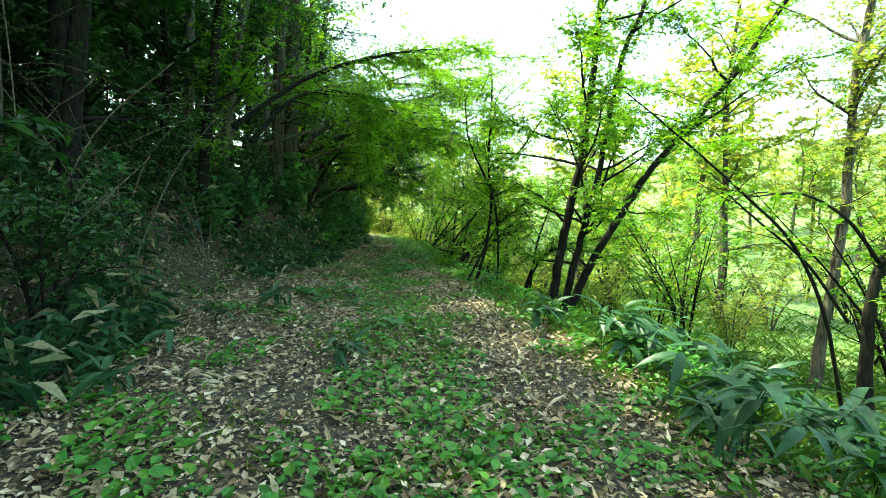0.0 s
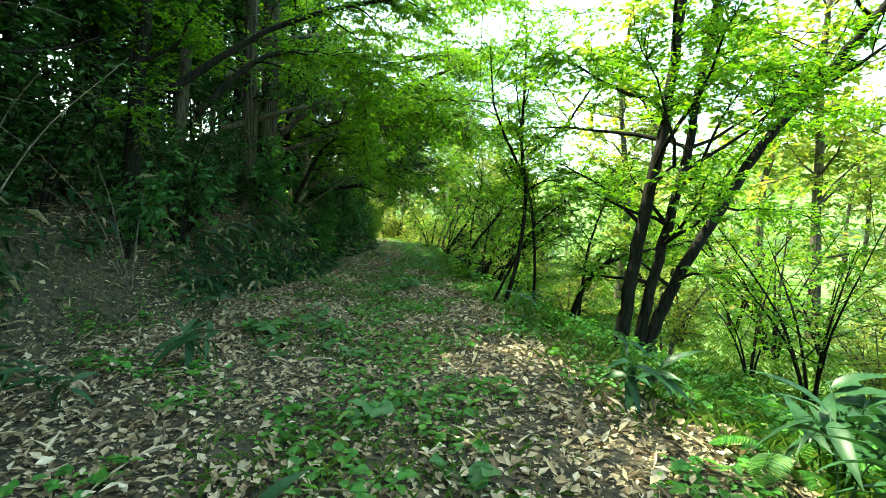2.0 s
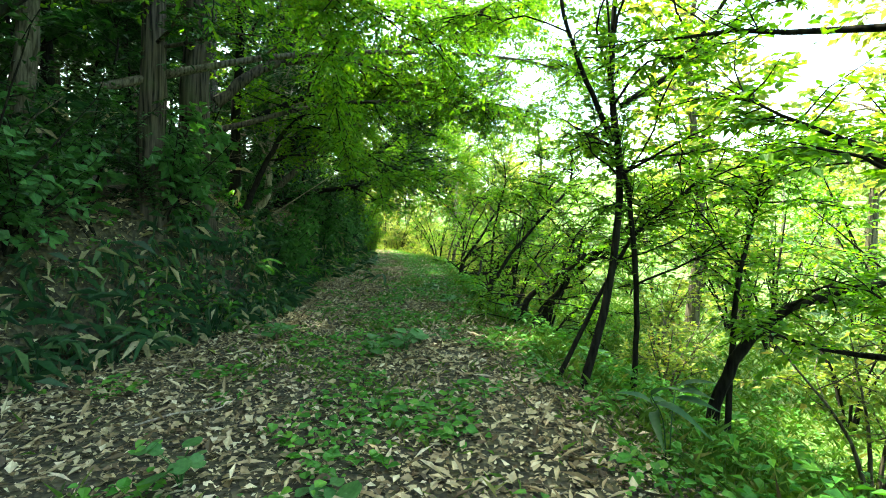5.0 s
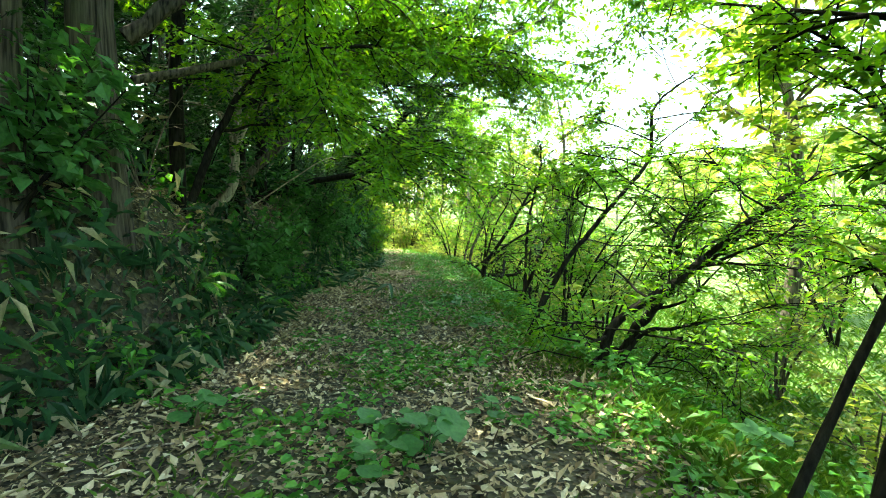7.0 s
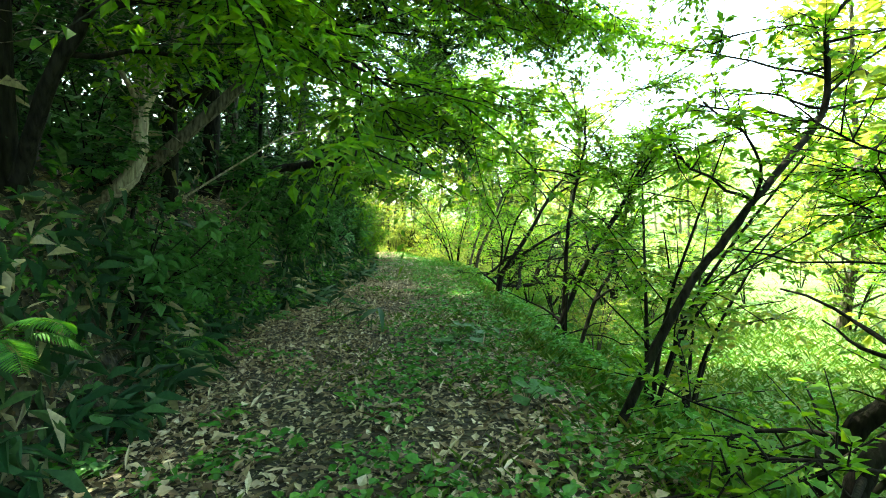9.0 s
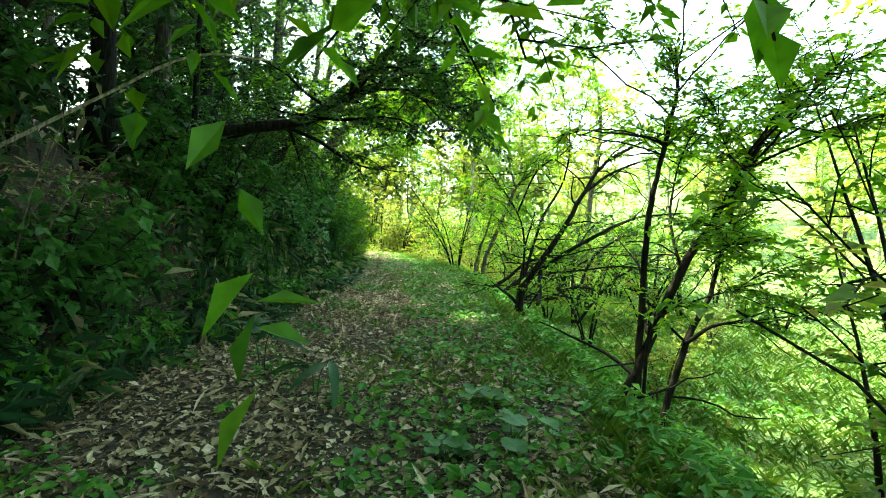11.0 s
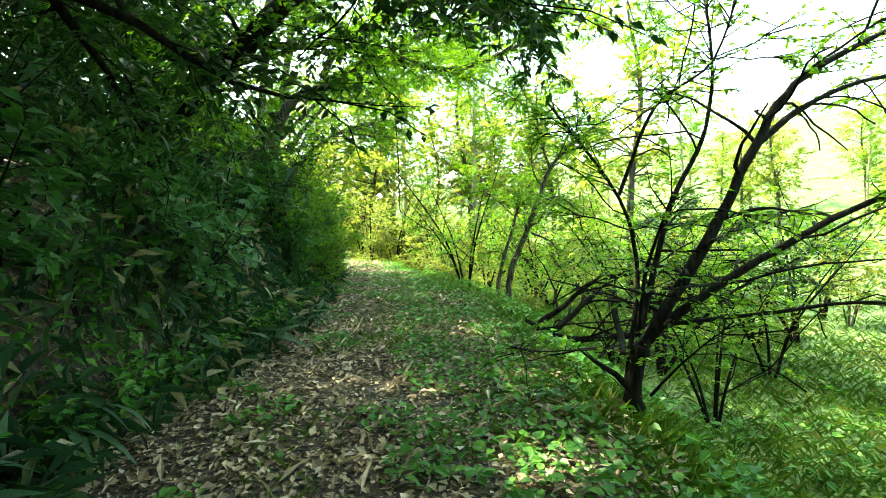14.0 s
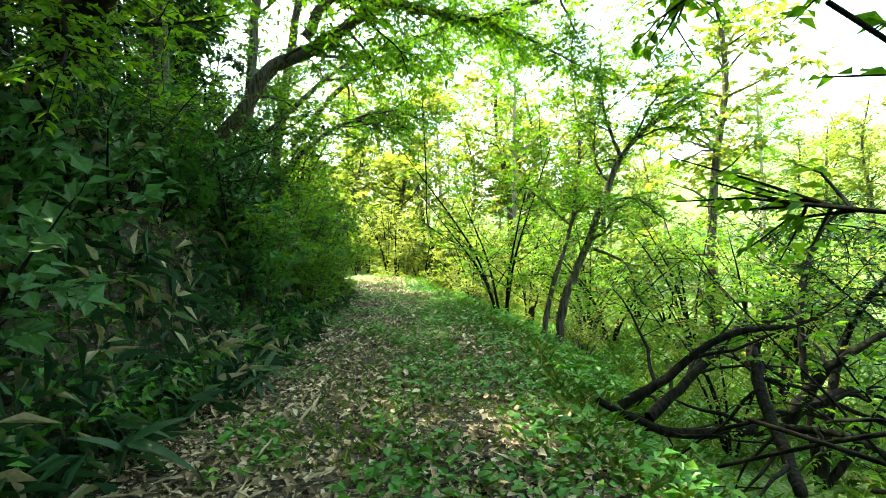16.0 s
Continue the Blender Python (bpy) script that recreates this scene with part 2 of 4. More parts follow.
def closes_gap(x, y, low, high, reach):
    """Whether a crown at x, y, from low to high above its foot, would close one of the gaps."""
    h = (float(land(x, y)) + np.linspace(low, high, 12))[:, None, None]
    line = SUN_GAPS[None, :, :2] + h * np.array([to_sun.x / to_sun.z, to_sun.y / to_sun.z])
    return bool((np.linalg.norm(line - [x, y], axis=2) < SUN_GAPS[:, 2] + reach).any())


class Tree:
    """A tree or shrub: an Empty at its foot with stems, limbs, twigs and a crown of single leaves under it."""

    def __init__(self, name, label, category, foot, seed, bark, leaf, group=""):
        self.rng = np.random.default_rng(seed)
        self.root = tagged(new(name), label, category, group)
        self.foot = np.asarray(foot, float)
        self.root.location = self.foot
        self.bark, self.leaf = bark, leaf
        self.lines, self.twigs, self.spots = [], [], []

    def stem(self, points, r0, r1, name="stem", sides=9, label=""):
        """A limb through a few control points, tapering from r0 to r1."""
        p = curve_points(np.asarray(points, float) - self.foot, 5, min(r0 * 0.10, 0.012), self.rng)
        r = np.linspace(r0, r1, len(p))
        if name == "trunk" and r0 > 0.07:
            r[:4] *= np.array([1.35, 1.18, 1.08, 1.03])
        part(name, mesh_of(name, *tube(p, r, sides, 0.06, self.rng), self.bark), self.root, label)
        self.lines.append((p, r))
        return self

    def shoots(self, count, length, lo=0.25, hi=1.0, rise=0.15, lean=(0, 0, 0), limbs=True, pick=None, thick=0.5):
        """Side limbs that leave the stems, out and a little up."""
        made = []
        lines = self.lines if pick is None else [self.lines[i] for i in pick]
        weights = np.array([np.linalg.norm(np.diff(p, axis=0), axis=1).sum() for p, _ in lines])
        for k in self.rng.choice(len(lines), count, p=weights / weights.sum()):
            p, r = lines[k]
            i = int(np.clip(self.rng.uniform(lo, hi) * (len(p) - 1), 0, len(p) - 2))
            t = unit(p[i + 1] - p[i])
            a = self.rng.uniform(0, 2 * np.pi)
            out = np.array([np.cos(a), np.sin(a), 0])
            d = unit(out + t * 0.55 + np.array([0, 0, rise]) + np.asarray(lean) + self.rng.normal(0, 0.15, 3))
            L = length * self.rng.uniform(0.55, 1.2)
            n = 6
            q = [p[i]]
            for s in range(n):
                d = unit(d + self.rng.normal(0, 0.16, 3) + np.array([0, 0, -0.03]))
                q.append(q[-1] + d * L / n)
            q = np.array(q)
            rr = np.linspace(min(r[i] * thick, 0.035), 0.006, n + 1)
            made.append((q, rr))
        if limbs:
            for q, rr in made:
                part("limb", mesh_of("limb", *tube(q, rr, 5), self.bark), self.root)
        else:
            self.twigs += made
        self.sides = made
        return self

    def foliage(self, twigs, length, leaves, size, flat=0.35, from_stems=True, slim=0.5, fine=False, droop=0.2, lo=0.3, wood=1.0):
        """Twigs off all limbs, in flattish sprays, and leaves along the twigs."""
        rng = self.rng
        lines = list(self.sides) + ([(p, r) for p, r in self.lines] if from_stems else [])
        weights = np.array([np.linalg.norm(np.diff(p, axis=0), axis=1).sum() for p, _ in lines])
        pos, ahead = [], []
        for k in rng.choice(len(lines), twigs, p=weights / weights.sum()):
            p, r = lines[k]
            f = rng.uniform(lo, 1) * (len(p) - 1)
            i = int(min(f, len(p) - 2))
            start = p[i] + (p[i + 1] - p[i]) * (f - i)
            t = unit(p[i + 1] - p[i])
            d = unit(rng.normal(0, 1, 3) * np.array([1, 1, flat]) + t * 0.8)
            L = length * rng.uniform(0.5, 1.3)
            w = [start]
            for s in range(4):
                d = unit(d + rng.normal(0, 0.18, 3) + np.array([0, 0, -0.05]))
                w.append(w[-1] + d * L / 4)
            w = np.array(w)
            if rng.uniform() < wood:
                self.twigs.append((w, np.linspace(min(0.007, r[min(i, len(r) - 1)]), 0.0022, 5)))
            s = np.sort(rng.uniform(0.1, 1.0, leaves)) * 4
            a = np.minimum(s.astype(int), 3)
            base = w[a] + (w[a + 1] - w[a]) * (s - a)[:, None]
            side = unit(np.cross(d, [0, 0, 1.0])) * np.where(np.arange(leaves) % 2, 1, -1)[:, None]
            pos.append(base)
            ahead.append(unit(side * 0.9 + d * 0.6 + rng.normal(0, 0.28, (leaves, 3))))
        pos, ahead = np.vstack(pos), np.vstack(ahead)
        if self.foot.any():
            keep = ~shades_gap(pos + self.foot)
            pos, ahead = pos[keep], ahead[keep]
        up = unit(np.array([0, 0, 1.0]) + rng.normal(0, 0.38, pos.shape))
        L = size * rng.uniform(0.6, 1.3, len(pos))
        part("crown", mesh_of("crown", *leaf_mesh(pos, ahead, up, L, L * slim * rng.uniform(0.85, 1.15, len(pos)), fine, droop), self.leaf, False), self.root)
        if self.twigs:
            tagged(part("fine_twigwork", mesh_of("fine_twigwork", *joined([tube(w[::2], r[::2], 3) for w, r in self.twigs]), self.bark), self.root), kind="stuff")
        return self.root


# ---- ground ----
xs = np.unique(np.concatenate([np.linspace(-400, -60, 18), np.linspace(-60, -8, 36), np.linspace(-8, 10, 91), np.linspace(10, 70, 41), np.linspace(70, 400, 18)]))
ys = np.unique(np.concatenate([np.linspace(-300, -20, 15), np.linspace(-20, -3, 30), np.linspace(-3, 46, 164), np.linspace(46, 120, 38), np.linspace(120, 500, 20)]))
gx, gy = np.meshgrid(xs, ys)
gz = land(gx, gy)
cols, rows_n = len(xs), len(ys)
i, j = np.meshgrid(np.arange(rows_n - 1), np.arange(cols - 1), indexing="ij")
q = (i * cols + j).ravel()
me = mesh_of("ground", np.stack([gx.ravel(), gy.ravel(), gz.ravel()], 1),
             np.concatenate([np.stack([q, q + 1, q + cols + 1], 1), np.stack([q, q + cols + 1, q + cols], 1)]), GROUND)
turf = me.attributes.new("turf", "FLOAT", "POINT")
over = np.clip((gx - edge_r(gy) - 0.2) / 1.2, 0, 1)
ends = np.clip((gy - 31) / 6, 0, 1) * np.clip((gx - edge_l(gy)) * 2, 0, 1) * 0.8
turf.data.foreach_set("value", np.maximum(over, ends).ravel().astype(np.float32))
tagged(new("ground", me), "brown leaf-littered forest track beside a green meadow", "ground", kind="structure")

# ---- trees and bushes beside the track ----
tree = Tree('triple_trunk_tree', 'three dark leaning trunks from one foot beside the track', 'tree', (2.94, 9.6, float(land(2.94, 9.6)) - 0.05), 446, BARK_DARK_SHADED, LEAF_CANOPY)
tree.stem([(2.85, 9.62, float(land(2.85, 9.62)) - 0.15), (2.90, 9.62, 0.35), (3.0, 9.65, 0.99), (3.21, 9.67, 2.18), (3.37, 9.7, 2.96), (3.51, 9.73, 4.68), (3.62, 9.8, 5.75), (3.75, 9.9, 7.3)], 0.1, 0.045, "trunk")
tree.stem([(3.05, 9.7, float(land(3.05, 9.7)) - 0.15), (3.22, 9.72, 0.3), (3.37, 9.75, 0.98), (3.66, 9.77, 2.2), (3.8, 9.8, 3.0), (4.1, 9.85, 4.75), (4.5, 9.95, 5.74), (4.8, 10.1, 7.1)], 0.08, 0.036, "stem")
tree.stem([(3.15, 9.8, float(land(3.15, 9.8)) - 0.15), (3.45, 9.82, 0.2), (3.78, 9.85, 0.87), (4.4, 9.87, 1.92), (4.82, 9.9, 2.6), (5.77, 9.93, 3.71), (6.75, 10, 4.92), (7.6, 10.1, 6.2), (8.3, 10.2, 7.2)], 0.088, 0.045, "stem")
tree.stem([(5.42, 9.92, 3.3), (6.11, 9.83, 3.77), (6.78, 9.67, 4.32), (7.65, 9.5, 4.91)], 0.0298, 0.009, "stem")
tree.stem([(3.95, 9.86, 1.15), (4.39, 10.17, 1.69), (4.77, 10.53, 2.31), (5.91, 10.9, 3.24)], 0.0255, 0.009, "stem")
tree.shoots(36, 2.3, 0.35, 1.0, 0.1)
first = tree.sides
tree.shoots(8, 1.2, 0.2, 0.4, 0.0)
tree.sides += first
tree.foliage(2300, 0.6, 13, 0.085, 0.25, lo=0.55, wood=0.4)
tree = Tree('sapling', "slender forked sapling with fresh green leaves at the track's edge", 'tree', (1.62, 11.75, float(land(1.62, 11.75)) - 0.05), 750, BARK_DARK_SHADED, LEAF_CANOPY)
tree.stem([tree.foot, (1.85, 11.76, 0.93), (1.93, 11.77, 2), (1.83, 11.78, 2.82), (1.85, 11.79, 3.88), (1.85, 11.8, 4.86)], 0.042, 0.018, "trunk")
tree.stem([(2.15, 11.85, float(land(2.15, 11.85)) - 0.05), (2.15, 11.83, 0.76), (2.05, 11.82, 1.76), (1.94, 11.8, 2.13)], 0.03, 0.02, "stem")
tree.stem([(1.94, 11.8, 2.66), (2.55, 11.9, 3.11), (3.24, 12, 4.08), (3.8, 12.1, 4.56)], 0.03, 0.01, "stem")
tree.stem([(1.87, 11.8, 2.33), (1.62, 11.67, 2.72), (1.3, 11.53, 3.39), (1.18, 11.4, 4.34)], 0.03, 0.01, "stem")
tree.shoots(26, 1.3, 0.35, 1.0, 0.3)
tree.foliage(760, 0.45, 11, 0.065, 0.25, lo=0.4, wood=0.4)
tree = Tree('shrub', 'low shrub with a stem curving over the meadow', 'shrub', (2.75, 11.6, float(land(2.75, 11.6)) - 0.05), 649, BARK_DARK_SHADED, LEAF_CANOPY)
tree.stem([tree.foot, (2.88, 11.45, 0.33), (3.28, 11.3, 0.83), (3.83, 11.15, 1.04), (4.67, 11, 1.26)], 0.06, 0.02, "trunk")
tree.stem([(2.82, 11.4, float(land(2.82, 11.4)) - 0.05), (3.03, 11.67, 0.95), (3.37, 11.93, 1.79), (3.65, 12.2, 2.51)], 0.03, 0.01, "stem")
tree.shoots(14, 1.0, 0.3, 1.0, 0.1)
tree.foliage(399, 0.4, 12, 0.065, lo=0.3, wood=0.5)
tree = Tree('arching_shrub', 'dark shrub with long bare arching branches', 'shrub', (6.54, 6.6, float(land(6.54, 6.6)) - 0.05), 927, BARK_DARK_SHADED, LEAF_CANOPY)
tree.stem([tree.foot, (6.51, 6.6, 0.46), (6.63, 6.6, 1.02), (6.82, 6.6, 1.74), (6.98, 6.6, 2.69)], 0.09, 0.03, "trunk")
tree.stem([(6.63, 6.6, 1.02), (6.01, 6.53, 1.64), (5.28, 6.47, 1.96), (4.44, 6.4, 1.89)], 0.03, 0.008, "stem")
tree.stem([(6.24, 6.6, float(land(6.24, 6.6)) - 0.05), (5.72, 6.46, 0.32), (5.05, 6.32, 1.31), (4.13, 6.18, 2.01), (3.27, 6.04, 2.59), (2.54, 5.9, 3.03)], 0.03, 0.008, "stem")
tree.stem([(6.19, 6.6, 0.22), (5.43, 6.47, 1.01), (4.48, 6.33, 1.66), (4.07, 6.2, 1.9)], 0.025, 0.008, "stem")
tree.shoots(8, 0.8, 0.4, 1.0, 0.2)
tree.foliage(84, 0.35, 9, 0.07, lo=0.3, wood=0.5)
tree = Tree('pale_tree', 'pale slim tree trunk standing in the meadow', 'tree', (6.61, 7.6, float(land(6.61, 7.6)) - 0.05), 1077, BARK_GREY, LEAF_BRIGHT)
tree.stem([tree.foot, (6.83, 7.63, 0.48), (7, 7.67, 1.76), (7.03, 7.7, 2.93), (7.06, 7.73, 4.01), (7.28, 7.77, 5.18), (7.39, 7.8, 5.98)], 0.085, 0.05, "trunk")
tree.stem([(7.15, 7.8, 2.59), (7.39, 7.8, 3.14), (7.67, 7.8, 3.7), (7.95, 7.8, 3.98)], 0.035, 0.01, "stem")
tree.shoots(16, 1.6, 0.45, 1.0, 0.2)
tree.foliage(546, 0.5, 12, 0.08, lo=0.3, wood=0.5)
tree = Tree('leaning_sapling', 'thin dark sapling leaning out over the slope', 'tree', (1.42, 12, float(land(1.42, 12)) - 0.05), 612, BARK_DARK_SHADED, LEAF_CANOPY)
tree.stem([tree.foot, (1.83, 12.05, 0.76), (2.2, 12.1, 1.41), (2.48, 12.15, 1.65), (2.91, 12.2, 2.01)], 0.026, 0.015, "trunk")
tree.stem([(2.2, 12.1, 1.41), (2.21, 12.18, 1.69), (2.15, 12.25, 2.06), (2.01, 12.32, 2.29), (1.75, 12.4, 2.49)], 0.015, 0.01, "stem")
tree.shoots(12, 0.9, 0.35, 1.0, 0.1)
tree.foliage(180, 0.4, 11, 0.08, lo=0.5, wood=1)
tree = Tree('leaning_shrub', 'shrub leaning low across the slope in light leaf', 'shrub', (2.07, 15.7, float(land(2.07, 15.7)) - 0.05), 849, BARK_DARK_SHADED, LEAF_CANOPY)
tree.stem([tree.foot, (2.14, 15.54, 0.09), (2.46, 15.38, 0.63), (2.87, 15.22, 1.11), (3.25, 15.06, 1.5), (3.55, 14.9, 1.78)], 0.07, 0.02, "trunk")
tree.stem([(2.73, 15.7, 0.65), (2.75, 15.55, 1.32), (2.96, 15.4, 1.69)], 0.03, 0.008, "stem")
tree.stem([(2.21, 15.7, float(land(2.21, 15.7)) - 0.05), (2.69, 15.45, 0.17), (3.18, 15.2, 0.1)], 0.025, 0.006, "stem")
tree.shoots(10, 0.95, 0.05, 0.7, -0.2, thick=0.4)
tree.shoots(20, 1.1, 0.3, 1.0, 0.05)
tree.foliage(379, 0.45, 12, 0.06, lo=0.5, wood=1)
tree = Tree('leaning_tree', 'long thin dark trunk leaning over the meadow', 'tree', (1.07, 16.2, float(land(1.07, 16.2)) - 0.05), 943, BARK_DARK_SHADED, LEAF_CANOPY)
tree.stem([tree.foot, (1.58, 16.28, 0.93), (1.96, 16.36, 1.37), (2.35, 16.44, 1.82), (2.78, 16.52, 2.33), (2.85, 16.6, 2.97)], 0.036, 0.021, "trunk")
tree.stem([(2.85, 16.6, 2.97), (3, 16.6, 3.17), (3.32, 16.6, 3.4), (3.63, 16.6, 3.63)], 0.018, 0.007, "stem")
tree.stem([(2.77, 16.5, 2.33), (3.25, 16.63, 2.43), (3.79, 16.77, 2.51), (4.29, 16.9, 2.43)], 0.012, 0.0042, "stem")
tree.stem([(2.88, 16.6, 2.87), (3.22, 16.4, 2.9), (3.64, 16.2, 2.91)], 0.012, 0.0042, "stem")
tree.shoots(14, 1.2, 0.45, 1.0, 0.0)
tree.foliage(152, 0.45, 11, 0.085, lo=0.5, wood=1)
tree = Tree('leaning_tree', 'dark crooked trunk leaning out near the ground', 'tree', (1.43, 14.9, float(land(1.43, 14.9)) - 0.05), 929, BARK_DARK_SHADED, LEAF_CANOPY)
tree.stem([tree.foot, (1.64, 14.86, 0.12), (1.7, 14.82, 0.41), (2.01, 14.78, 0.68), (2.33, 14.74, 0.91), (2.54, 14.7, 1.13)], 0.058, 0.03, "trunk")
tree.stem([(1.68, 14.8, float(land(1.68, 14.8)) - 0.05), (1.98, 14.73, 0.38), (2.3, 14.67, 0.45), (2.49, 14.6, 0.53)], 0.029, 0.012, "stem")
tree.stem([(1.69, 15, 0.45), (1.46, 15.1, 0.44), (1.22, 15.2, 0.35)], 0.0174, 0.006, "stem")
tree.stem([(2.18, 15, 0.62), (2.38, 15.1, 1.02), (2.51, 15.2, 1.34), (2.74, 15.3, 1.6), (3.06, 15.4, 1.84)], 0.0232, 0.009, "stem")
tree.shoots(10, 0.95, 0.05, 0.7, -0.2, thick=0.4)
tree.shoots(14, 1.1, 0.3, 1.0, 0.0)
tree.foliage(299, 0.45, 12, 0.075, lo=0.5, wood=1)
tree = Tree('multi_stem_tree', 'clump of slim dark stems with bare lower branches', 'tree', (1.56, 20.4, float(land(1.56, 20.4)) - 0.05), 545, BARK_DARK_SHADED, LEAF_CANOPY)
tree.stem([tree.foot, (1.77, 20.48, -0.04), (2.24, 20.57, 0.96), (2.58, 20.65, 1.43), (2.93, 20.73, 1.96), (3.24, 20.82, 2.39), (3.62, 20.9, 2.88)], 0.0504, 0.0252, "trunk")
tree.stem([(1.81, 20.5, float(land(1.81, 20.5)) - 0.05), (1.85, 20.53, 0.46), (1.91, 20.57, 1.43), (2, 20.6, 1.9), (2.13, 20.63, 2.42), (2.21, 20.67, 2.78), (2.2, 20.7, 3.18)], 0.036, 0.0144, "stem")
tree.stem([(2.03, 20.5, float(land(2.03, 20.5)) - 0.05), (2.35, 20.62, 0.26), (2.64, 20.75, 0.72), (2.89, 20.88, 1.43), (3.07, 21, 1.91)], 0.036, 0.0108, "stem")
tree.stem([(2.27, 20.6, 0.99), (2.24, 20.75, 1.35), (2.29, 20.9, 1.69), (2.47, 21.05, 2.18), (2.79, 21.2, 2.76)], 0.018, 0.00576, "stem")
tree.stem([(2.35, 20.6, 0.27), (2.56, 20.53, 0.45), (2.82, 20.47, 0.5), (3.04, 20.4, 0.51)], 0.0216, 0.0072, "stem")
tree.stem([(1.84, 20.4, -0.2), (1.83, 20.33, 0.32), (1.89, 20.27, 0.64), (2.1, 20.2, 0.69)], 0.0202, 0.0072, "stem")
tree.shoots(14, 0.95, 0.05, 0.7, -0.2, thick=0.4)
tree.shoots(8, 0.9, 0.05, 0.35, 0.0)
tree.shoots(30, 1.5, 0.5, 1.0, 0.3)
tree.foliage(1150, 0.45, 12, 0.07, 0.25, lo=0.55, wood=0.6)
tree = Tree('spreading_bush', 'old bush with many dark limbs fanning over the meadow', 'shrub', (1.28, 24, float(land(1.28, 24)) - 0.05), 434, BARK_DARK_SHADED, LEAF_CANOPY)
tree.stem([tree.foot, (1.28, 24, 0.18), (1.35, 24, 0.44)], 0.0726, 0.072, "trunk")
tree.stem([(1.35, 24, 0.44), (1.69, 24.05, 0.91), (2.04, 24.1, 1.43), (2.39, 24.15, 2.03), (2.76, 24.2, 2.52), (3.47, 24.25, 2.9), (4.31, 24.3, 3.24)], 0.0561, 0.016, "stem")
tree.stem([(2.42, 24.2, 2.03), (2.96, 24.33, 2.38), (3.7, 24.47, 2.62), (4.65, 24.6, 2.7)], 0.0297, 0.0096, "stem")
tree.stem([(1.42, 24, 0.52), (1.83, 23.9, 0.87), (2.46, 23.8, 1.27), (3.06, 23.7, 1.56), (3.73, 23.6, 1.64)], 0.0396, 0.016, "stem")
tree.stem([(1.5, 24, 0.62), (2.22, 23.83, 0.71), (2.94, 23.67, 0.79), (3.65, 23.5, 0.63)], 0.0198, 0.008, "stem")
tree.stem([(1.26, 24, 0.44), (1.36, 24.07, 1.02), (1.25, 24.13, 1.63), (0.70, 24.2, 2.44)], 0.022, 0.0096, "stem")
tree.stem([(1.25, 24.13, 1.66), (1.59, 24.2, 2.37), (2.14, 24.3, 2.77), (2.47, 24.4, 3.57)], 0.0165, 0.0064, "stem")
tree.stem([(1.35, 24, 0.6), (1.66, 24.12, 1.55), (2, 24.25, 2.1), (2.17, 24.38, 2.67), (2.18, 24.5, 3.39)], 0.0264, 0.0096, "stem")
tree.stem([(1.29, 24, 0.39), (0.99, 24.1, 0.43), (0.68, 24.2, 0.36)], 0.0165, 0.0064, "stem")
tree.stem([(1.42, 24, 0.06), (1.56, 23.75, 0.39), (1.79, 23.5, 0.73)], 0.0132, 0.0048, "stem")
tree.stem([(1.34, 24, 0.6), (1.32, 23.8, 1.1), (1.43, 23.6, 1.64)], 0.0198, 0.008, "stem")
tree.shoots(34, 0.95, 0.05, 0.7, -0.2, thick=0.4)
tree.shoots(26, 0.95, 0.35, 1.0, 0.1)
first = tree.sides
tree.shoots(16, 0.8, 0.15, 0.6, -0.15)
tree.sides = first
tree.foliage(400, 0.45, 12, 0.06, 0.25, lo=0.68, wood=1)
tree = Tree('fallen_branch', 'tangle of dark fallen limbs lying on the slope', 'branch', (1.03, 27.1, float(land(1.03, 27.1)) - 0.05), 322, BARK_DARK_SHADED, LEAF_CANOPY)
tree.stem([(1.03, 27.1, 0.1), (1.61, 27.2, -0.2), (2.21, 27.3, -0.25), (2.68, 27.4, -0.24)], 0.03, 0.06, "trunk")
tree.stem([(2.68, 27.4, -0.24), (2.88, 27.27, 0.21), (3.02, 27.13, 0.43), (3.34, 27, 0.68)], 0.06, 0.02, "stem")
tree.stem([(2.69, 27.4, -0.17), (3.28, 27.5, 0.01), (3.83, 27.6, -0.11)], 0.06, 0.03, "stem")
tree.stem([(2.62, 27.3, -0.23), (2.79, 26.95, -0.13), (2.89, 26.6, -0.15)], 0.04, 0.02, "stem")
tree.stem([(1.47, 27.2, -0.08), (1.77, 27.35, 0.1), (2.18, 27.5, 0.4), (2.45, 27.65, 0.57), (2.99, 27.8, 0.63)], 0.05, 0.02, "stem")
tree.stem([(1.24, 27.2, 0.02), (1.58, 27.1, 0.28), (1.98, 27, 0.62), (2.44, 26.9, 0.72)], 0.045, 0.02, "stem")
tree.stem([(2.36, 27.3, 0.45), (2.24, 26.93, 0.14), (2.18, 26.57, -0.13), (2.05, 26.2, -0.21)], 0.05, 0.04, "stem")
tree.shoots(22, 0.95, 0.05, 0.7, -0.2, thick=0.4)
tree.shoots(22, 1.0, 0.15, 1.0, 0.2)
tree.foliage(90, 0.4, 10, 0.06, lo=0.3, wood=0.5)
tree = Tree('crooked_bush', 'crooked grey-stemmed bush beside the track', 'shrub', (1.26, 30.4, float(land(1.26, 30.4)) - 0.05), 842, BARK_GREY, LEAF_CANOPY)
tree.stem([tree.foot, (1.41, 30.43, 0.51), (1.77, 30.47, 1.33), (2.21, 30.5, 2.4), (2.56, 30.53, 2.89), (2.99, 30.57, 3.21), (3.91, 30.6, 3.92)], 0.07, 0.02, "trunk")
tree.stem([(1.04, 30.3, float(land(1.04, 30.3)) - 0.05), (1.19, 30.33, 0.61), (1.51, 30.37, 1.59), (1.61, 30.4, 2.16)], 0.05, 0.015, "stem")
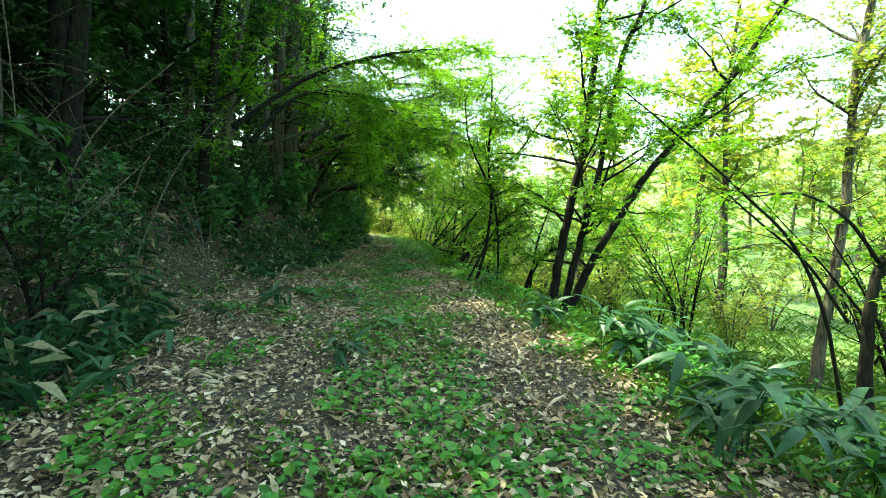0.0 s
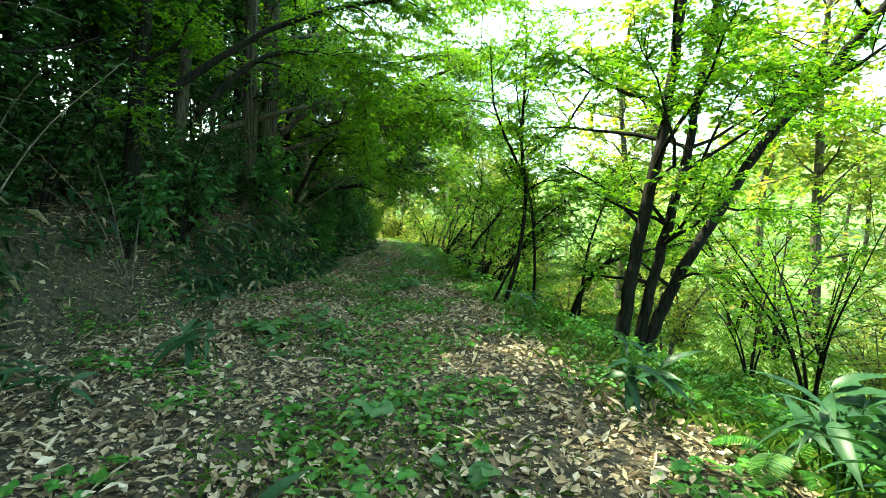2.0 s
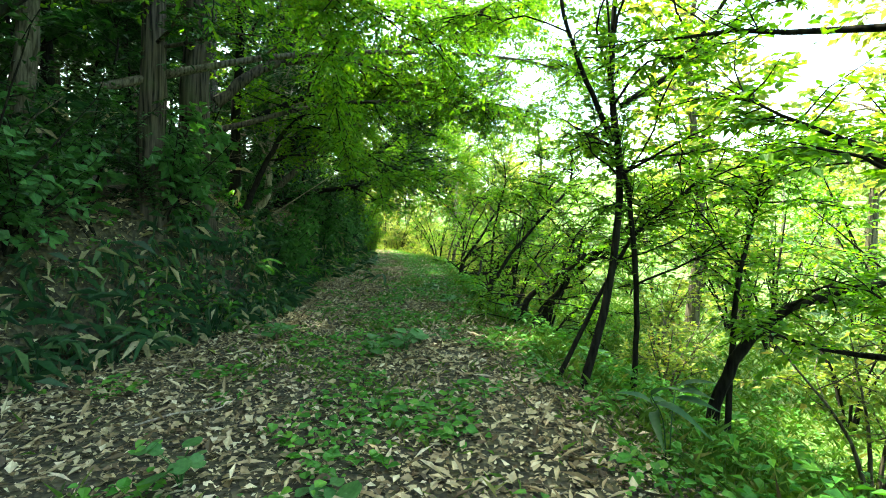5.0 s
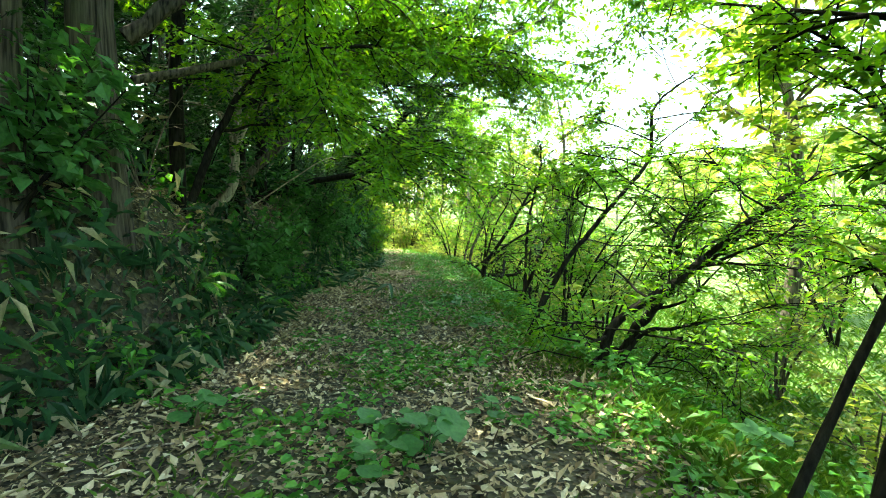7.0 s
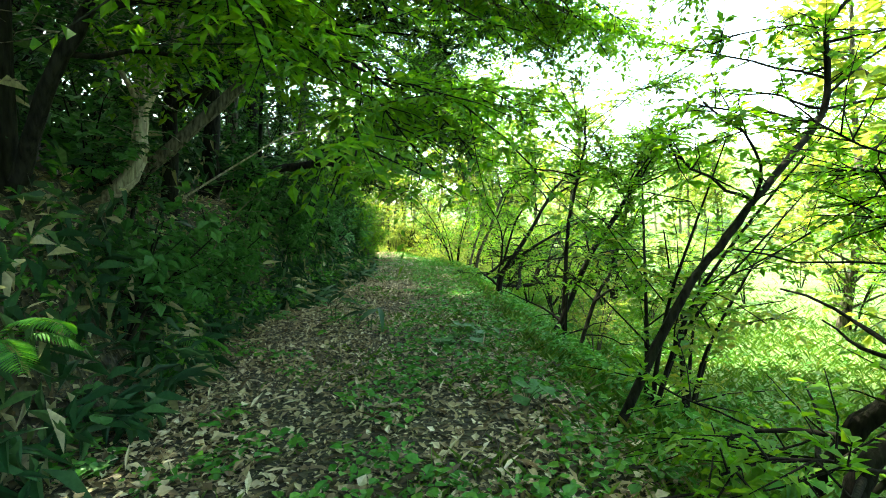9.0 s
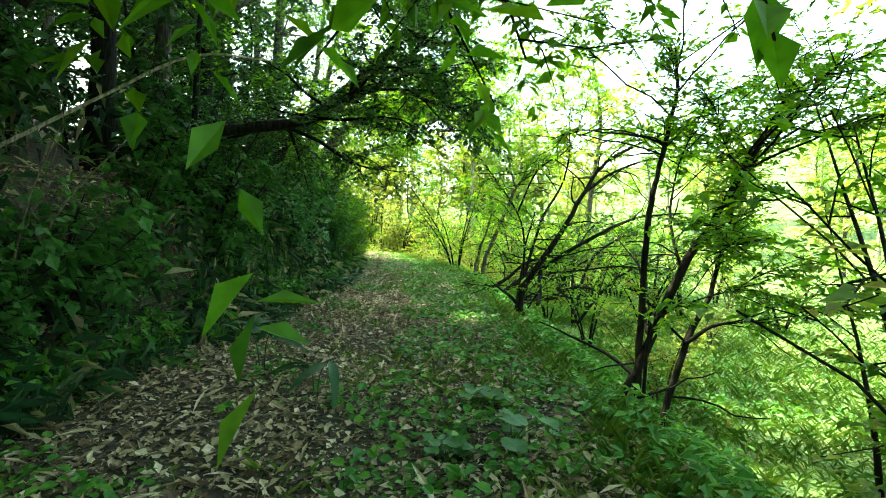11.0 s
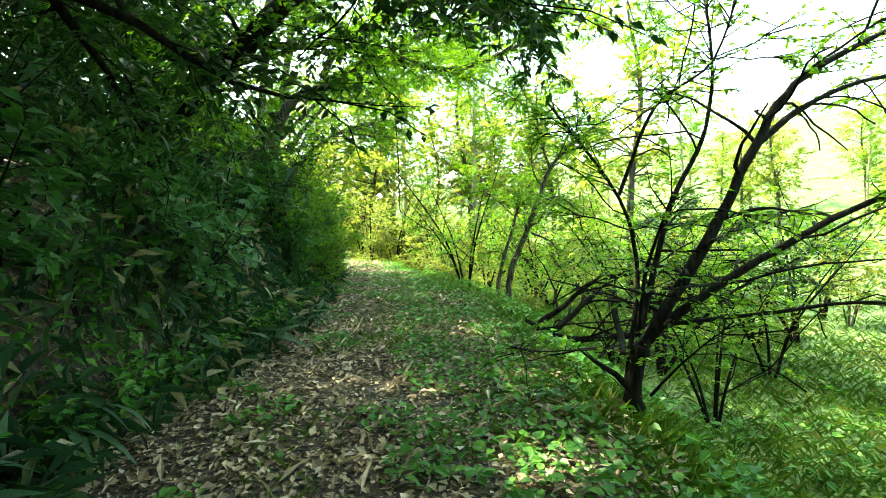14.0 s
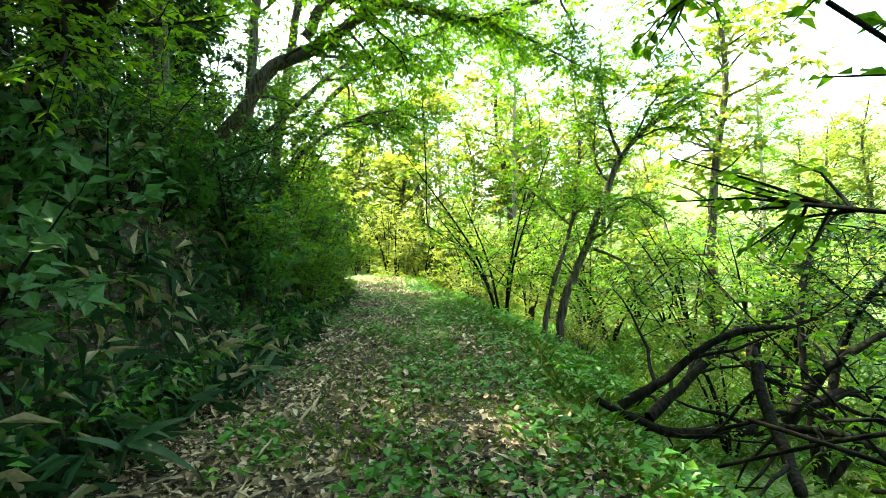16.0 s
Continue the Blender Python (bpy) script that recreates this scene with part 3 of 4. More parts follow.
tree.stem([(1.93, 30.4, 1.82), (2.38, 30.3, 1.96), (2.81, 30.2, 1.62)], 0.03, 0.01, "stem")
tree.stem([(2.27, 30.4, 2.55), (2.11, 30.65, 3.27), (2.12, 30.9, 4.37)], 0.03, 0.01, "stem")
tree.stem([(1.83, 30.4, 1.25), (2.23, 30.15, 1.01), (2.29, 29.9, 0.48)], 0.025, 0.008, "stem")
tree.shoots(20, 1.2, 0.3, 1.0, 0.1)
tree.foliage(882, 0.45, 12, 0.065, lo=0.3, wood=0.5)
tree = Tree('pale_tree', 'pale split trunk on the shady bank', 'tree', (-3.8, 18.2, float(land(-3.8, 18.2)) - 0.05), 740, BARK_PALE, LEAF_SHADE_TONE)
tree.stem([tree.foot, (-3.4, 18.2, 2.11), (-3.38, 18.3, 2.73), (-3.36, 18.4, 3.49), (-3.37, 18.5, 4.03), (-3.37, 18.6, 4.7)], 0.09, 0.07, "trunk")
tree.stem([(-3.41, 18.3, 2.61), (-3.27, 18.6, 3.31), (-3.21, 18.9, 3.94), (-3.12, 19.2, 4.75)], 0.05, 0.03, "stem")
tree.shoots(12, 1.8, 0.4, 1.0, 0.1, (0.3, 0, 0))
tree.foliage(504, 0.5, 13, 0.09, lo=0.3, wood=0.5)
tree = Tree('leaning_tree', 'grey trunk on the bank leaning over the track', 'tree', (-3.95, 18.6, float(land(-3.95, 18.6)) - 0.05), 619, BARK_GREY, LEAF_CANOPY)
tree.stem([tree.foot, (-2.51, 18.88, 3.19), (-2.25, 19.05, 4), (-2.08, 19.22, 4.63), (-1.82, 19.4, 5.43)], 0.075, 0.05, "trunk")
tree.shoots(16, 2.2, 0.45, 1.0, 0.0, (0.4, 0, 0))
tree.foliage(693, 0.55, 13, 0.1, lo=0.3, wood=0.5)

# ---- trees on the shady bank ----


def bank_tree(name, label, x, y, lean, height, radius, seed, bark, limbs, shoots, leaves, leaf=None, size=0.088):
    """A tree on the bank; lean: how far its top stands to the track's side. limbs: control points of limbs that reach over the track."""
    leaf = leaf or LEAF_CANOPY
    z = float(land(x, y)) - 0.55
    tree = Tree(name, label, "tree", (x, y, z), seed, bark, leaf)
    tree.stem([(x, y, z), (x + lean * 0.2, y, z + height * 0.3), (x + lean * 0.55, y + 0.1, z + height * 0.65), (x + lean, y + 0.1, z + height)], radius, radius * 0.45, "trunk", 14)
    for points, r0, r1 in limbs:
        tree.stem(points, r0, r1, "bough", 8)
    tree.shoots(shoots, 2.0, 0.3, 1.0, 0.0, (0.45, 0, 0))
    if limbs:
        first = tree.sides
        tree.shoots(12 * len(limbs), 1.6, 0.25, 1.0, -0.1, (0.25, 0, 0), pick=range(1, len(tree.lines)))
        tree.sides += first
    tree.foliage(int(leaves * (3.4 if limbs else 1.8)), 0.65, 13, size, 0.25, wood=0.4)
    return tree.root


# maples with the darker leaf carry their shade in the leaf colour
bank_tree("cedar_tree", "dark trunk with stringy grey bark on the bank", -3.6, 14.0, 0.15, 9, 0.19, 11, BARK_STRIP, [], 12, 240, LEAF_SHADE_TONE)
bank_tree("cedar_tree", "thick trunk with peeling stringy bark on the bank", -3.5, 15.0, 0.2, 10, 0.24, 12, BARK_STRIP, [
    ([(-3.2, 15.1, 3.4), (-2.4, 15.6, 4.2), (-0.85, 16.9, 4.8), (0.75, 17.25, 5.65), (1.95, 17.6, 6.15), (3.2, 18, 6.8)], 0.09, 0.025),
    ([(-3.2, 15.2, 3.0), (-1.6, 17, 3.9), (0.7, 19, 4.4), (2.9, 21, 4.6)], 0.05, 0.015)], 18, 420)
bank_tree("oak_tree", "slim tree on the bank with a branch curling over the track", -3.5, 16.6, 0.3, 8, 0.10, 13, BARK_DARK_SHADED, [
    ([(-3.4, 16.7, 3.4), (-1.9, 17.5, 4.3), (-0.1, 18.5, 4.7), (1.6, 19.6, 4.6)], 0.06, 0.015),
    ([(-3.2, 16.4, 1.8), (-2.84, 16.3, 2.55), (-2.5, 16.38, 3.2), (-2.0, 16.45, 3.6), (-1.15, 16.5, 3.8), (-0.55, 16.6, 3.75)], 0.06, 0.015),
    ([(-2.5, 16.3, 3.0), (-2.05, 16.5, 3.15), (-1.2, 16.8, 2.95), (-0.4, 17.2, 2.6)], 0.03, 0.01)], 14, 420)
# near-black bark stands in for the shade on this grey bough
bank_tree("maple_tree", "tree on the bank with a long bough across the track", -4.3, 22.0, 0.6, 8, 0.16, 14, BARK_DARK_SHADED, [
    ([(-4.2, 22, 2.2), (-3.25, 22.3, 2.55), (-2.0, 22.65, 2.8), (-1.4, 23, 3.2), (-0.75, 23.3, 3.7), (-0.3, 23.65, 4.4), (0, 24, 5.25)], 0.09, 0.03),
    ([(-0.75, 23.4, 3.65), (-0.4, 23.8, 3.45), (0.2, 24, 3.35), (0.8, 24.2, 3.6)], 0.035, 0.012)], 14, 420, LEAF_SHADE_TONE)
# grey-brown bough, given near-black bark in place of shade
bank_tree("maple_tree", "leaning tree whose thick bough, dark with shade, crosses overhead", -5.6, 27.8, 0.5, 9, 0.17, 15, BARK_DARK_SHADED, [
    ([(-4.5, 27.7, 1.2), (-4.1, 27.5, 2.4), (-3.4, 27.3, 3.45), (-2.55, 26.8, 3.9), (-1.6, 26.5, 4.6), (-0.7, 26.25, 5.4), (0.1, 26, 6.4)], 0.19, 0.08),
    ([(-2.6, 26.8, 3.9), (-1.6, 27.4, 4.1), (-0.3, 27.9, 4.9), (0.6, 28.1, 5.9)], 0.06, 0.02)], 22, 560)
bank_tree("maple_tree", "tree with two curved boughs hanging over the track", -4.9, 30.8, 0.4, 9, 0.2, 16, BARK_GREY, [
    ([(-4.8, 30.7, 2.2), (-3.4, 30.5, 3.4), (-2.95, 30.5, 4.05), (-2.2, 30.5, 4.4), (-1.4, 30.5, 4.85), (-0.4, 30.6, 5.3), (1.05, 30.8, 5.9), (1.75, 30.8, 6.4), (3.5, 30.8, 6.3), (4.6, 30.8, 6.1)], 0.13, 0.03),
    ([(-2.3, 30.4, 4.5), (-1.85, 30.25, 5.0), (-0.9, 30.1, 4.8), (0.3, 29.9, 4.45), (1.5, 29.75, 4.8), (2, 29.6, 5.25)], 0.08, 0.03)], 20, 520)
bank_tree("maple_tree", "leafy tree arching over the far end of the track", -5.2, 36.0, 1.6, 9, 0.16, 17, BARK_GREY, [
    ([(-4.5, 36, 4), (-3, 36, 5.6), (-1, 36.3, 6.8), (1, 36.6, 7.4)], 0.08, 0.03)], 20, 480)
bank_tree("maple_tree", "leafy tree leaning from the dark bank over the track", -4.6, 7.0, 1.0, 9, 0.15, 18, BARK_DARK_SHADED, [
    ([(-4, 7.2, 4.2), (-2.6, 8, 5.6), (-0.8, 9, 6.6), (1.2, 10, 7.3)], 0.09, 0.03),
    # unseen high bough, added to shade the right of the track
    ([(-4.2, 6.6, 4.6), (-2.5, 6.2, 6.4), (-0.5, 6.2, 7.6), (1.5, 6.5, 8.2)], 0.08, 0.03)], 18, 460, LEAF_SHADE_TONE)
bank_tree("maple_tree", "leafy tree with drooping low branches on the bank", -4.4, 11.0, 0.7, 8, 0.13, 19, BARK_DARK_SHADED, [
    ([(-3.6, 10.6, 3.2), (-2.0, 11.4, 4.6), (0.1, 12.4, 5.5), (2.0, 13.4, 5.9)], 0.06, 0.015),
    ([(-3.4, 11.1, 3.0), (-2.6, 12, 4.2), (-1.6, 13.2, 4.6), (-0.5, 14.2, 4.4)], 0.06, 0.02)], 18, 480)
bank_tree("maple_tree", "dark leafy tree at the wood's edge, its bough added for shade", -4.6, 1.5, 0.6, 8, 0.14, 20, BARK_DARK_SHADED, [
    # unseen bough overhead, added to keep sun off the near track
    ([(-4.2, 1.8, 4.6), (-2.4, 2.5, 6.5), (-0.4, 3.2, 7.6), (1.6, 4, 8.2)], 0.08, 0.03)], 20, 460, LEAF_SHADE_TONE)
bank_tree("maple_tree", "crooked leafy tree between the bank and the track", -4.0, 20.0, 0.6, 8, 0.11, 21, BARK_DARK_SHADED, [
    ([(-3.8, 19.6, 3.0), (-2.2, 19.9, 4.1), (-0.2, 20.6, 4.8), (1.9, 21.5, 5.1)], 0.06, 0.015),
    ([(-3.6, 20, 3.2), (-2.6, 20.3, 4.6), (-1.2, 20.8, 5.6), (0.3, 21.2, 6.2)], 0.06, 0.02)], 18, 520, LEAF_SHADE_TONE)

bank_tree("maple_tree", "tall tree spreading light green layers over the track", -4.8, 13.2, 1.2, 9, 0.14, 22, BARK_GREY, [
    ([(-4, 13.6, 3.2), (-2.4, 14.8, 4.0), (-0.4, 15.8, 4.5), (1.6, 16.3, 4.6), (3.0, 16.6, 4.4)], 0.06, 0.015),
    ([(-4, 13.4, 4.2), (-2.2, 15.4, 5.3), (0.2, 17.4, 6.0), (2.4, 19, 6.2)], 0.06, 0.02),
    ([(-3.8, 13.6, 4.8), (-2, 16.8, 6.4), (-0.2, 20, 7.4), (1.6, 22.5, 7.8)], 0.06, 0.02)], 14, 460)
bank_tree("maple_tree", "tree with wide airy boughs high over the track", -5.0, 24.6, 1.0, 10, 0.15, 23, BARK_GREY, [
    ([(-4.2, 24.8, 5.0), (-2.4, 26, 6.4), (0, 27.4, 7.4), (2.4, 28.6, 7.9)], 0.08, 0.02),
    ([(-4.2, 24.4, 5.6), (-2.2, 24, 7.2), (0.4, 23.8, 8.2), (3, 24, 8.6)], 0.07, 0.02)], 16, 420, LEAF_SHADE_TONE)
bank_tree("maple_tree", "bright green tree drooping over the end of the track", -4.6, 33.2, 0.8, 8, 0.13, 24, BARK_GREY, [
    ([(-4.2, 33.4, 2.6), (-3.0, 33.8, 3.8), (-1.8, 34.4, 4.4), (-0.9, 35, 4.3)], 0.06, 0.015),
    ([(-4.2, 33.2, 3.6), (-2.6, 33.8, 5.2), (-0.6, 34.6, 6.2), (1.2, 35.4, 6.4)], 0.06, 0.015)], 20, 420)

# bare vine hanging from the far canopy
vine = tagged(new("hanging_vine"), "thin bare vine hanging straight down from the canopy", "vine")
vine.location = (-1.35, 40, 9.0)
line = curve_points([(0, 0, 0), (-0.02, 0, -2.6), (0.03, 0.02, -5.2), (0.0, 0, -6.6), (0.1, 0, -7.3), (0.16, 0, -8.0)], 6)
part("stem", mesh_of("stem", *tube(line, np.linspace(0.03, 0.016, len(line)), 6), BARK_DARK_SHADED), vine)

# ---- the wood behind, on the slope ----


def forest_variant(name, label, seed, height, radius, leaf, bark, shoots, twigs, size, low):
    tree = Tree(name, label, "tree", (0, 0, 0), seed, bark, leaf, "trees of the wood")
    r = tree.rng
    tree.stem([(0, 0, 0), (r.uniform(-.2, .2), r.uniform(-.2, .2), height * 0.35), (r.uniform(-.4, .4), r.uniform(-.4, .4), height * 0.7), (0, 0, height)], radius, radius * 0.3, "trunk", 10)
    tree.shoots(shoots, height * 0.26, low, 1.0, 0.1, limbs=False)
    tree.foliage(twigs, height * 0.09, 9, size * 1.13, wood=0.12)
    return tree.root


def scatter(variants, places, lo=0.8, hi=1.25, seed=5, sink=0.15, crown=None):
    """Copies of the variants at places (x, y), each turned and sized on its own; the originals take the first places."""
    r = np.random.default_rng(seed)
    if crown:
        places = [p for p in places if not closes_gap(*p, *crown)]
    for k, (x, y) in enumerate(places):
        s = r.uniform(lo, hi)
        m = Matrix.Translation((x, y, float(land(x, y)) - sink)) @ Matrix.Rotation(r.uniform(0, 6.28), 4, "Z") @ Matrix.Diagonal((s, s, s * r.uniform(0.9, 1.15), 1))
        if k < len(variants):
            variants[k].matrix_basis = m
        else:
            copy_thing_at(variants[k % len(variants)], m)


def copy_thing_at(ob, m):
    twin = copy_thing(ob, m)
    twin.matrix_basis = m
    return twin


# shade inside the wood is put into the leaf colour
wood = [forest_variant("forest_tree", "tall dark forest tree with a leafy crown", 31, 12, 0.17, LEAF_SHADE_TONE, BARK_DARK_SHADED, 16, 270, 0.21, 0.3),
        forest_variant("forest_tree", "tall forest tree with a bare grey lower trunk", 32, 13, 0.14, LEAF_SHADE_TONE, BARK_GREY, 14, 270, 0.21, 0.42),
        forest_variant("forest_tree", "slim dark forest tree, leafy from low down", 33, 9, 0.09, LEAF_SHADE_TONE, BARK_DARK_SHADED, 18, 270, 0.19, 0.15)]
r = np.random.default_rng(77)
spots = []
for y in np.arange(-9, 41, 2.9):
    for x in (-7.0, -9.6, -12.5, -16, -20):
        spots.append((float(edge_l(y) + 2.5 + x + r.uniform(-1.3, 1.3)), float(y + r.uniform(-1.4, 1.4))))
# extra trees, some unseen, added to block sun and close sky gaps
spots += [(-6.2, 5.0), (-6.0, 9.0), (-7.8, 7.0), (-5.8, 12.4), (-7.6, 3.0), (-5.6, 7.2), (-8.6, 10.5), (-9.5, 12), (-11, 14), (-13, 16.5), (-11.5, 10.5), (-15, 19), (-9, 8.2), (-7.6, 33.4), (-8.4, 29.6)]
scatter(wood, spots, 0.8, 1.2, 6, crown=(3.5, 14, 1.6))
poles = [forest_variant("forest_sapling", "thin straight pole of a young forest tree", 41, 7, 0.045, LEAF_SHADE_TONE, BARK_GREY, 8, 110, 0.13, 0.35),
         forest_variant("forest_sapling", "thin dark crooked young tree in the wood", 42, 6, 0.05, LEAF_SHADE_TONE, BARK_DARK_SHADED, 9, 110, 0.13, 0.3)]
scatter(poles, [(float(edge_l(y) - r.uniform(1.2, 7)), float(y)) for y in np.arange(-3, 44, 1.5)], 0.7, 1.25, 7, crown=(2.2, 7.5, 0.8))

understory = [forest_variant("understory_tree", "small dense dark-leaved tree under the tall ones", 45, 5, 0.05, LEAF_SHADE_TONE, BARK_DARK_SHADED, 26, 210, 0.19, 0.06),
              forest_variant("understory_tree", "bushy young tree deep in the shady wood", 46, 4, 0.045, LEAF_SHADE_TONE, BARK_DARK_SHADED, 26, 210, 0.17, 0.04)]
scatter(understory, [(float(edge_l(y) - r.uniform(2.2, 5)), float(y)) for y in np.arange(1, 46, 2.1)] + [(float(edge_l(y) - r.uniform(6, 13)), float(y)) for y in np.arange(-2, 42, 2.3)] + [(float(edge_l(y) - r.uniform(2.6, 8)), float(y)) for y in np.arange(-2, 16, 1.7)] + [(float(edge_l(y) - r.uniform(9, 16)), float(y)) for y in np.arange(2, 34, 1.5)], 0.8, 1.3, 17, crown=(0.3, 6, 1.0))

# a closed roof of leaves, added over the wood to keep light out
r = np.random.default_rng(48)
n = 72000
y = r.uniform(-14, 28, n)
x = edge_l(y) - 2.9 - r.uniform(0, 1, n) ** 1.25 * 22
z = land(x, y) + 7.4 + 2.2 * wob(x, y, 0.9) + r.uniform(0, 3.5, n)
keep = ~shades_gap(np.stack([x, y, z], 1), 0.3)
x, y, z = x[keep], y[keep], z[keep]
n = len(x)
L = r.uniform(0.22, 0.42, n)
a = r.uniform(0, 2 * np.pi, n)
roof = leaf_mesh(np.stack([x, y, z], 1), np.stack([np.cos(a), np.sin(a), r.normal(0, 0.35, n)], 1), unit(np.array([0, 0, 1.0]) + r.normal(0, 0.4, (n, 3))), L, L * 0.62)
tagged(new("shade_canopy", mesh_of("shade_canopy", *roof, LEAF_SHADE_TONE, False)), "closed leaf canopy added over the wood to darken it", "foliage", kind="stuff")

# bare dead brushwood at the edge of the wood


def dead_brush(seed, x, y, height, stems):
    b = Tree("dead_shrub", "pale bare dead shrub of thin tangled twigs", "shrub", (x, y, float(land(x, y)) - 0.05), seed, DEAD_WOOD, LEAF_SHADE_TONE, "dead shrubs in the wood")
    for k in range(stems):
        a = b.rng.uniform(0, 6.28)
        w = b.rng.uniform(0.3, 0.8) * height
        tip = b.foot + (math.cos(a) * w, math.sin(a) * w, height * b.rng.uniform(0.7, 1.1))
        b.stem([b.foot, b.foot * 0.55 + tip * 0.45 + (0, 0, 0.15 * height), tip], 0.012, 0.004, "stem", 5)
    b.shoots(stems * 3, height * 0.5, 0.3, 1.0, -0.1, limbs=False, thick=0.9)
    b.shoots(stems * 5, height * 0.3, 0.3, 1.0, -0.2, limbs=False)
    tagged(part("fine_twigwork", mesh_of("fine_twigwork", *joined([tube(q, t * 0.6, 3) for q, t in b.twigs]), b.bark), b.root), kind="stuff")


r = np.random.default_rng(49)
for k, (x, y, h) in enumerate([(-4.3, 6.0, 3.0), (-3.9, 7.2, 2.6), (-5.2, 5.0, 3.2), (-3.7, 5.2, 1.6), (-4.6, 8.4, 2.6), (-3.9, 10.2, 2.0), (-4.3, 12.0, 1.8), (-3.6, 16.0, 1.5), (-3.5, 19.6, 1.6)]):
    dead_brush(300 + k, x, y, h, 4)

# ---- shrubs and bamboo grass on the bank ----


def shrub_variant(name, label, seed, height, leaf, bark, stems, twigs, size, group, per=8, slim=0.58):
    tree = Tree(name, label, "shrub", (0, 0, 0), seed, bark, leaf, group)
    for k in range(stems):
        a = tree.rng.uniform(0, 6.28)
        w = tree.rng.uniform(0.25, 0.6) * height
        tip = (math.cos(a) * w, math.sin(a) * w, height * tree.rng.uniform(0.7, 1.05))
        tree.stem([(0.04 * math.cos(a), 0.04 * math.sin(a), 0), (tip[0] * 0.3, tip[1] * 0.3, tip[2] * 0.45), tip], 0.014 + 0.006 * height, 0.005, "stem", 5)
    tree.shoots(stems * 3, height * 0.38, 0.25, 1.0, 0.1, limbs=False)
    tree.foliage(twigs, 0.28 * height ** 0.5, per, size, 0.4, True, slim, wood=0.35)
    return tree.root



def bare_bank(y):
    """Where the bank is low and only strewn with leaves."""
    return 0.45 * np.exp(-((np.asarray(y, float) - 9.2) / 2.2) ** 2)


# the two darker leaf tones here hold the bank's shade
dark_shrubs = [shrub_variant("bank_shrub", "dense dark green shrub on the shady bank", 51, 1.5, LEAF_SHADE_TONE, BARK_DARK_SHADED, 5, 150, 0.085, "shrubs on the bank"),
               shrub_variant("bank_shrub", "broad-leaved shrub on the shady bank", 52, 1.2, LEAF_BROAD, BARK_DARK_SHADED, 5, 95, 0.13, "shrubs on the bank", 7, 0.72),
               shrub_variant("bank_shrub", "tall leafy shrub on the shady bank", 53, 2.2, LEAF_SHADE_TONE, BARK_DARK_SHADED, 5, 200, 0.09, "shrubs on the bank")]
r = np.random.default_rng(55)
scatter(dark_shrubs, [(float(edge_l(y) - 0.45 - 1.5 * bare_bank(y) - abs(r.normal(0, 1.2))), float(y)) for y in np.concatenate([np.arange(2.2, 30, 0.56), np.arange(30, 46, 1.5)])], 0.65, 1.2, 8, 0.05, (0, 2.6, 0.6))
# same shrubs in the lighter leaf tone, which stands in for sunlight
far_shrubs = [shrub_variant("bank_shrub", "bright green leafy shrub where the bank opens to light", 54, 1.6, LEAF_CANOPY, BARK_GREY, 5, 170, 0.085, "shrubs on the bank"),
              shrub_variant("bank_shrub", "tall bright green shrub on the far bank", 56, 2.6, LEAF_CANOPY, BARK_GREY, 5, 230, 0.09, "shrubs on the bank")]
scatter(far_shrubs, [(float(edge_l(y) + 0.1 - abs(r.normal(0, 0.9))), float(y)) for y in np.arange(29, 44, 0.5)], 0.7, 1.15, 18, 0.05, (0, 2.8, 0.6))
for k, y in enumerate(np.arange(10.5, 37, 0.85)):
    x, s = float(edge_l(y) - r.uniform(0.35, 1.0)), r.uniform(0.7, 1.1)
    if closes_gap(x, y, 0, 1.5, 0.6):
        continue
    copy_thing_at(dark_shrubs[1], Matrix.Translation((x, float(y), float(land(x, y)) - 0.05)) @ Matrix.Rotation(r.uniform(0, 6.28), 4, "Z") @ Matrix.Rotation(0.5, 4, "Y") @ Matrix.Diagonal((s, s, s, 1)))


def blades(rng, x, y, lift, length, width, tilt, fine=False, droop=0.5):
    """Leaf blades over the ground at x, y: lift above it, at all turns."""
    n = len(x)
    a = rng.uniform(0, 2 * np.pi, n)
    t = np.asarray(tilt)
    ahead = np.stack([np.cos(a) * np.cos(t), np.sin(a) * np.cos(t), np.sin(t)], 1)
    up = unit(np.stack([-np.cos(a) * np.sin(t), -np.sin(a) * np.sin(t), np.cos(t)], 1) + rng.normal(0, 0.3, (n, 3)))
    pos = np.stack([x, y, land(x, y) + lift], 1)
    return leaf_mesh(pos, ahead, up, length, width, fine, droop)


r = np.random.default_rng(61)
n = 18000
y = r.uniform(-2, 44, n)
d = np.abs(r.normal(0, 1, n)) * 2.0 + 0.05
x = edge_l(y) - d + 0.35
keep = wob(x, y, 2.1) + 0.8 * wob(x, y, 5.6) > -0.35
keep &= d > 2.3 * bare_bank(y)
x, y, d = x[keep], y[keep], d[keep]
n = len(x)
tall = np.clip(0.25 + 0.55 * d, 0.2, 1.15)
n2 = 9500
y2 = r.uniform(0, 42, n2)
d2 = r.uniform(0.0, 0.75, n2)
out = r.uniform(0.0, 0.28, n2)
keep = wob(d2 * 5, y2, 2.3) + 0.8 * wob(d2 * 5, y2 + 3, 5.9) > -0.35
keep &= bare_bank(y2) < 0.2
y2, d2, out = y2[keep], d2[keep], out[keep]
face = blades(r, edge_l(y2) - d2, y2, r.uniform(0.0, 0.22, len(y2)), r.uniform(0.13, 0.32, len(y2)), r.uniform(0.022, 0.058, len(y2)), r.uniform(-1.2, 0.5, len(y2)))
face[0][:, 0] += np.repeat(out, 4)
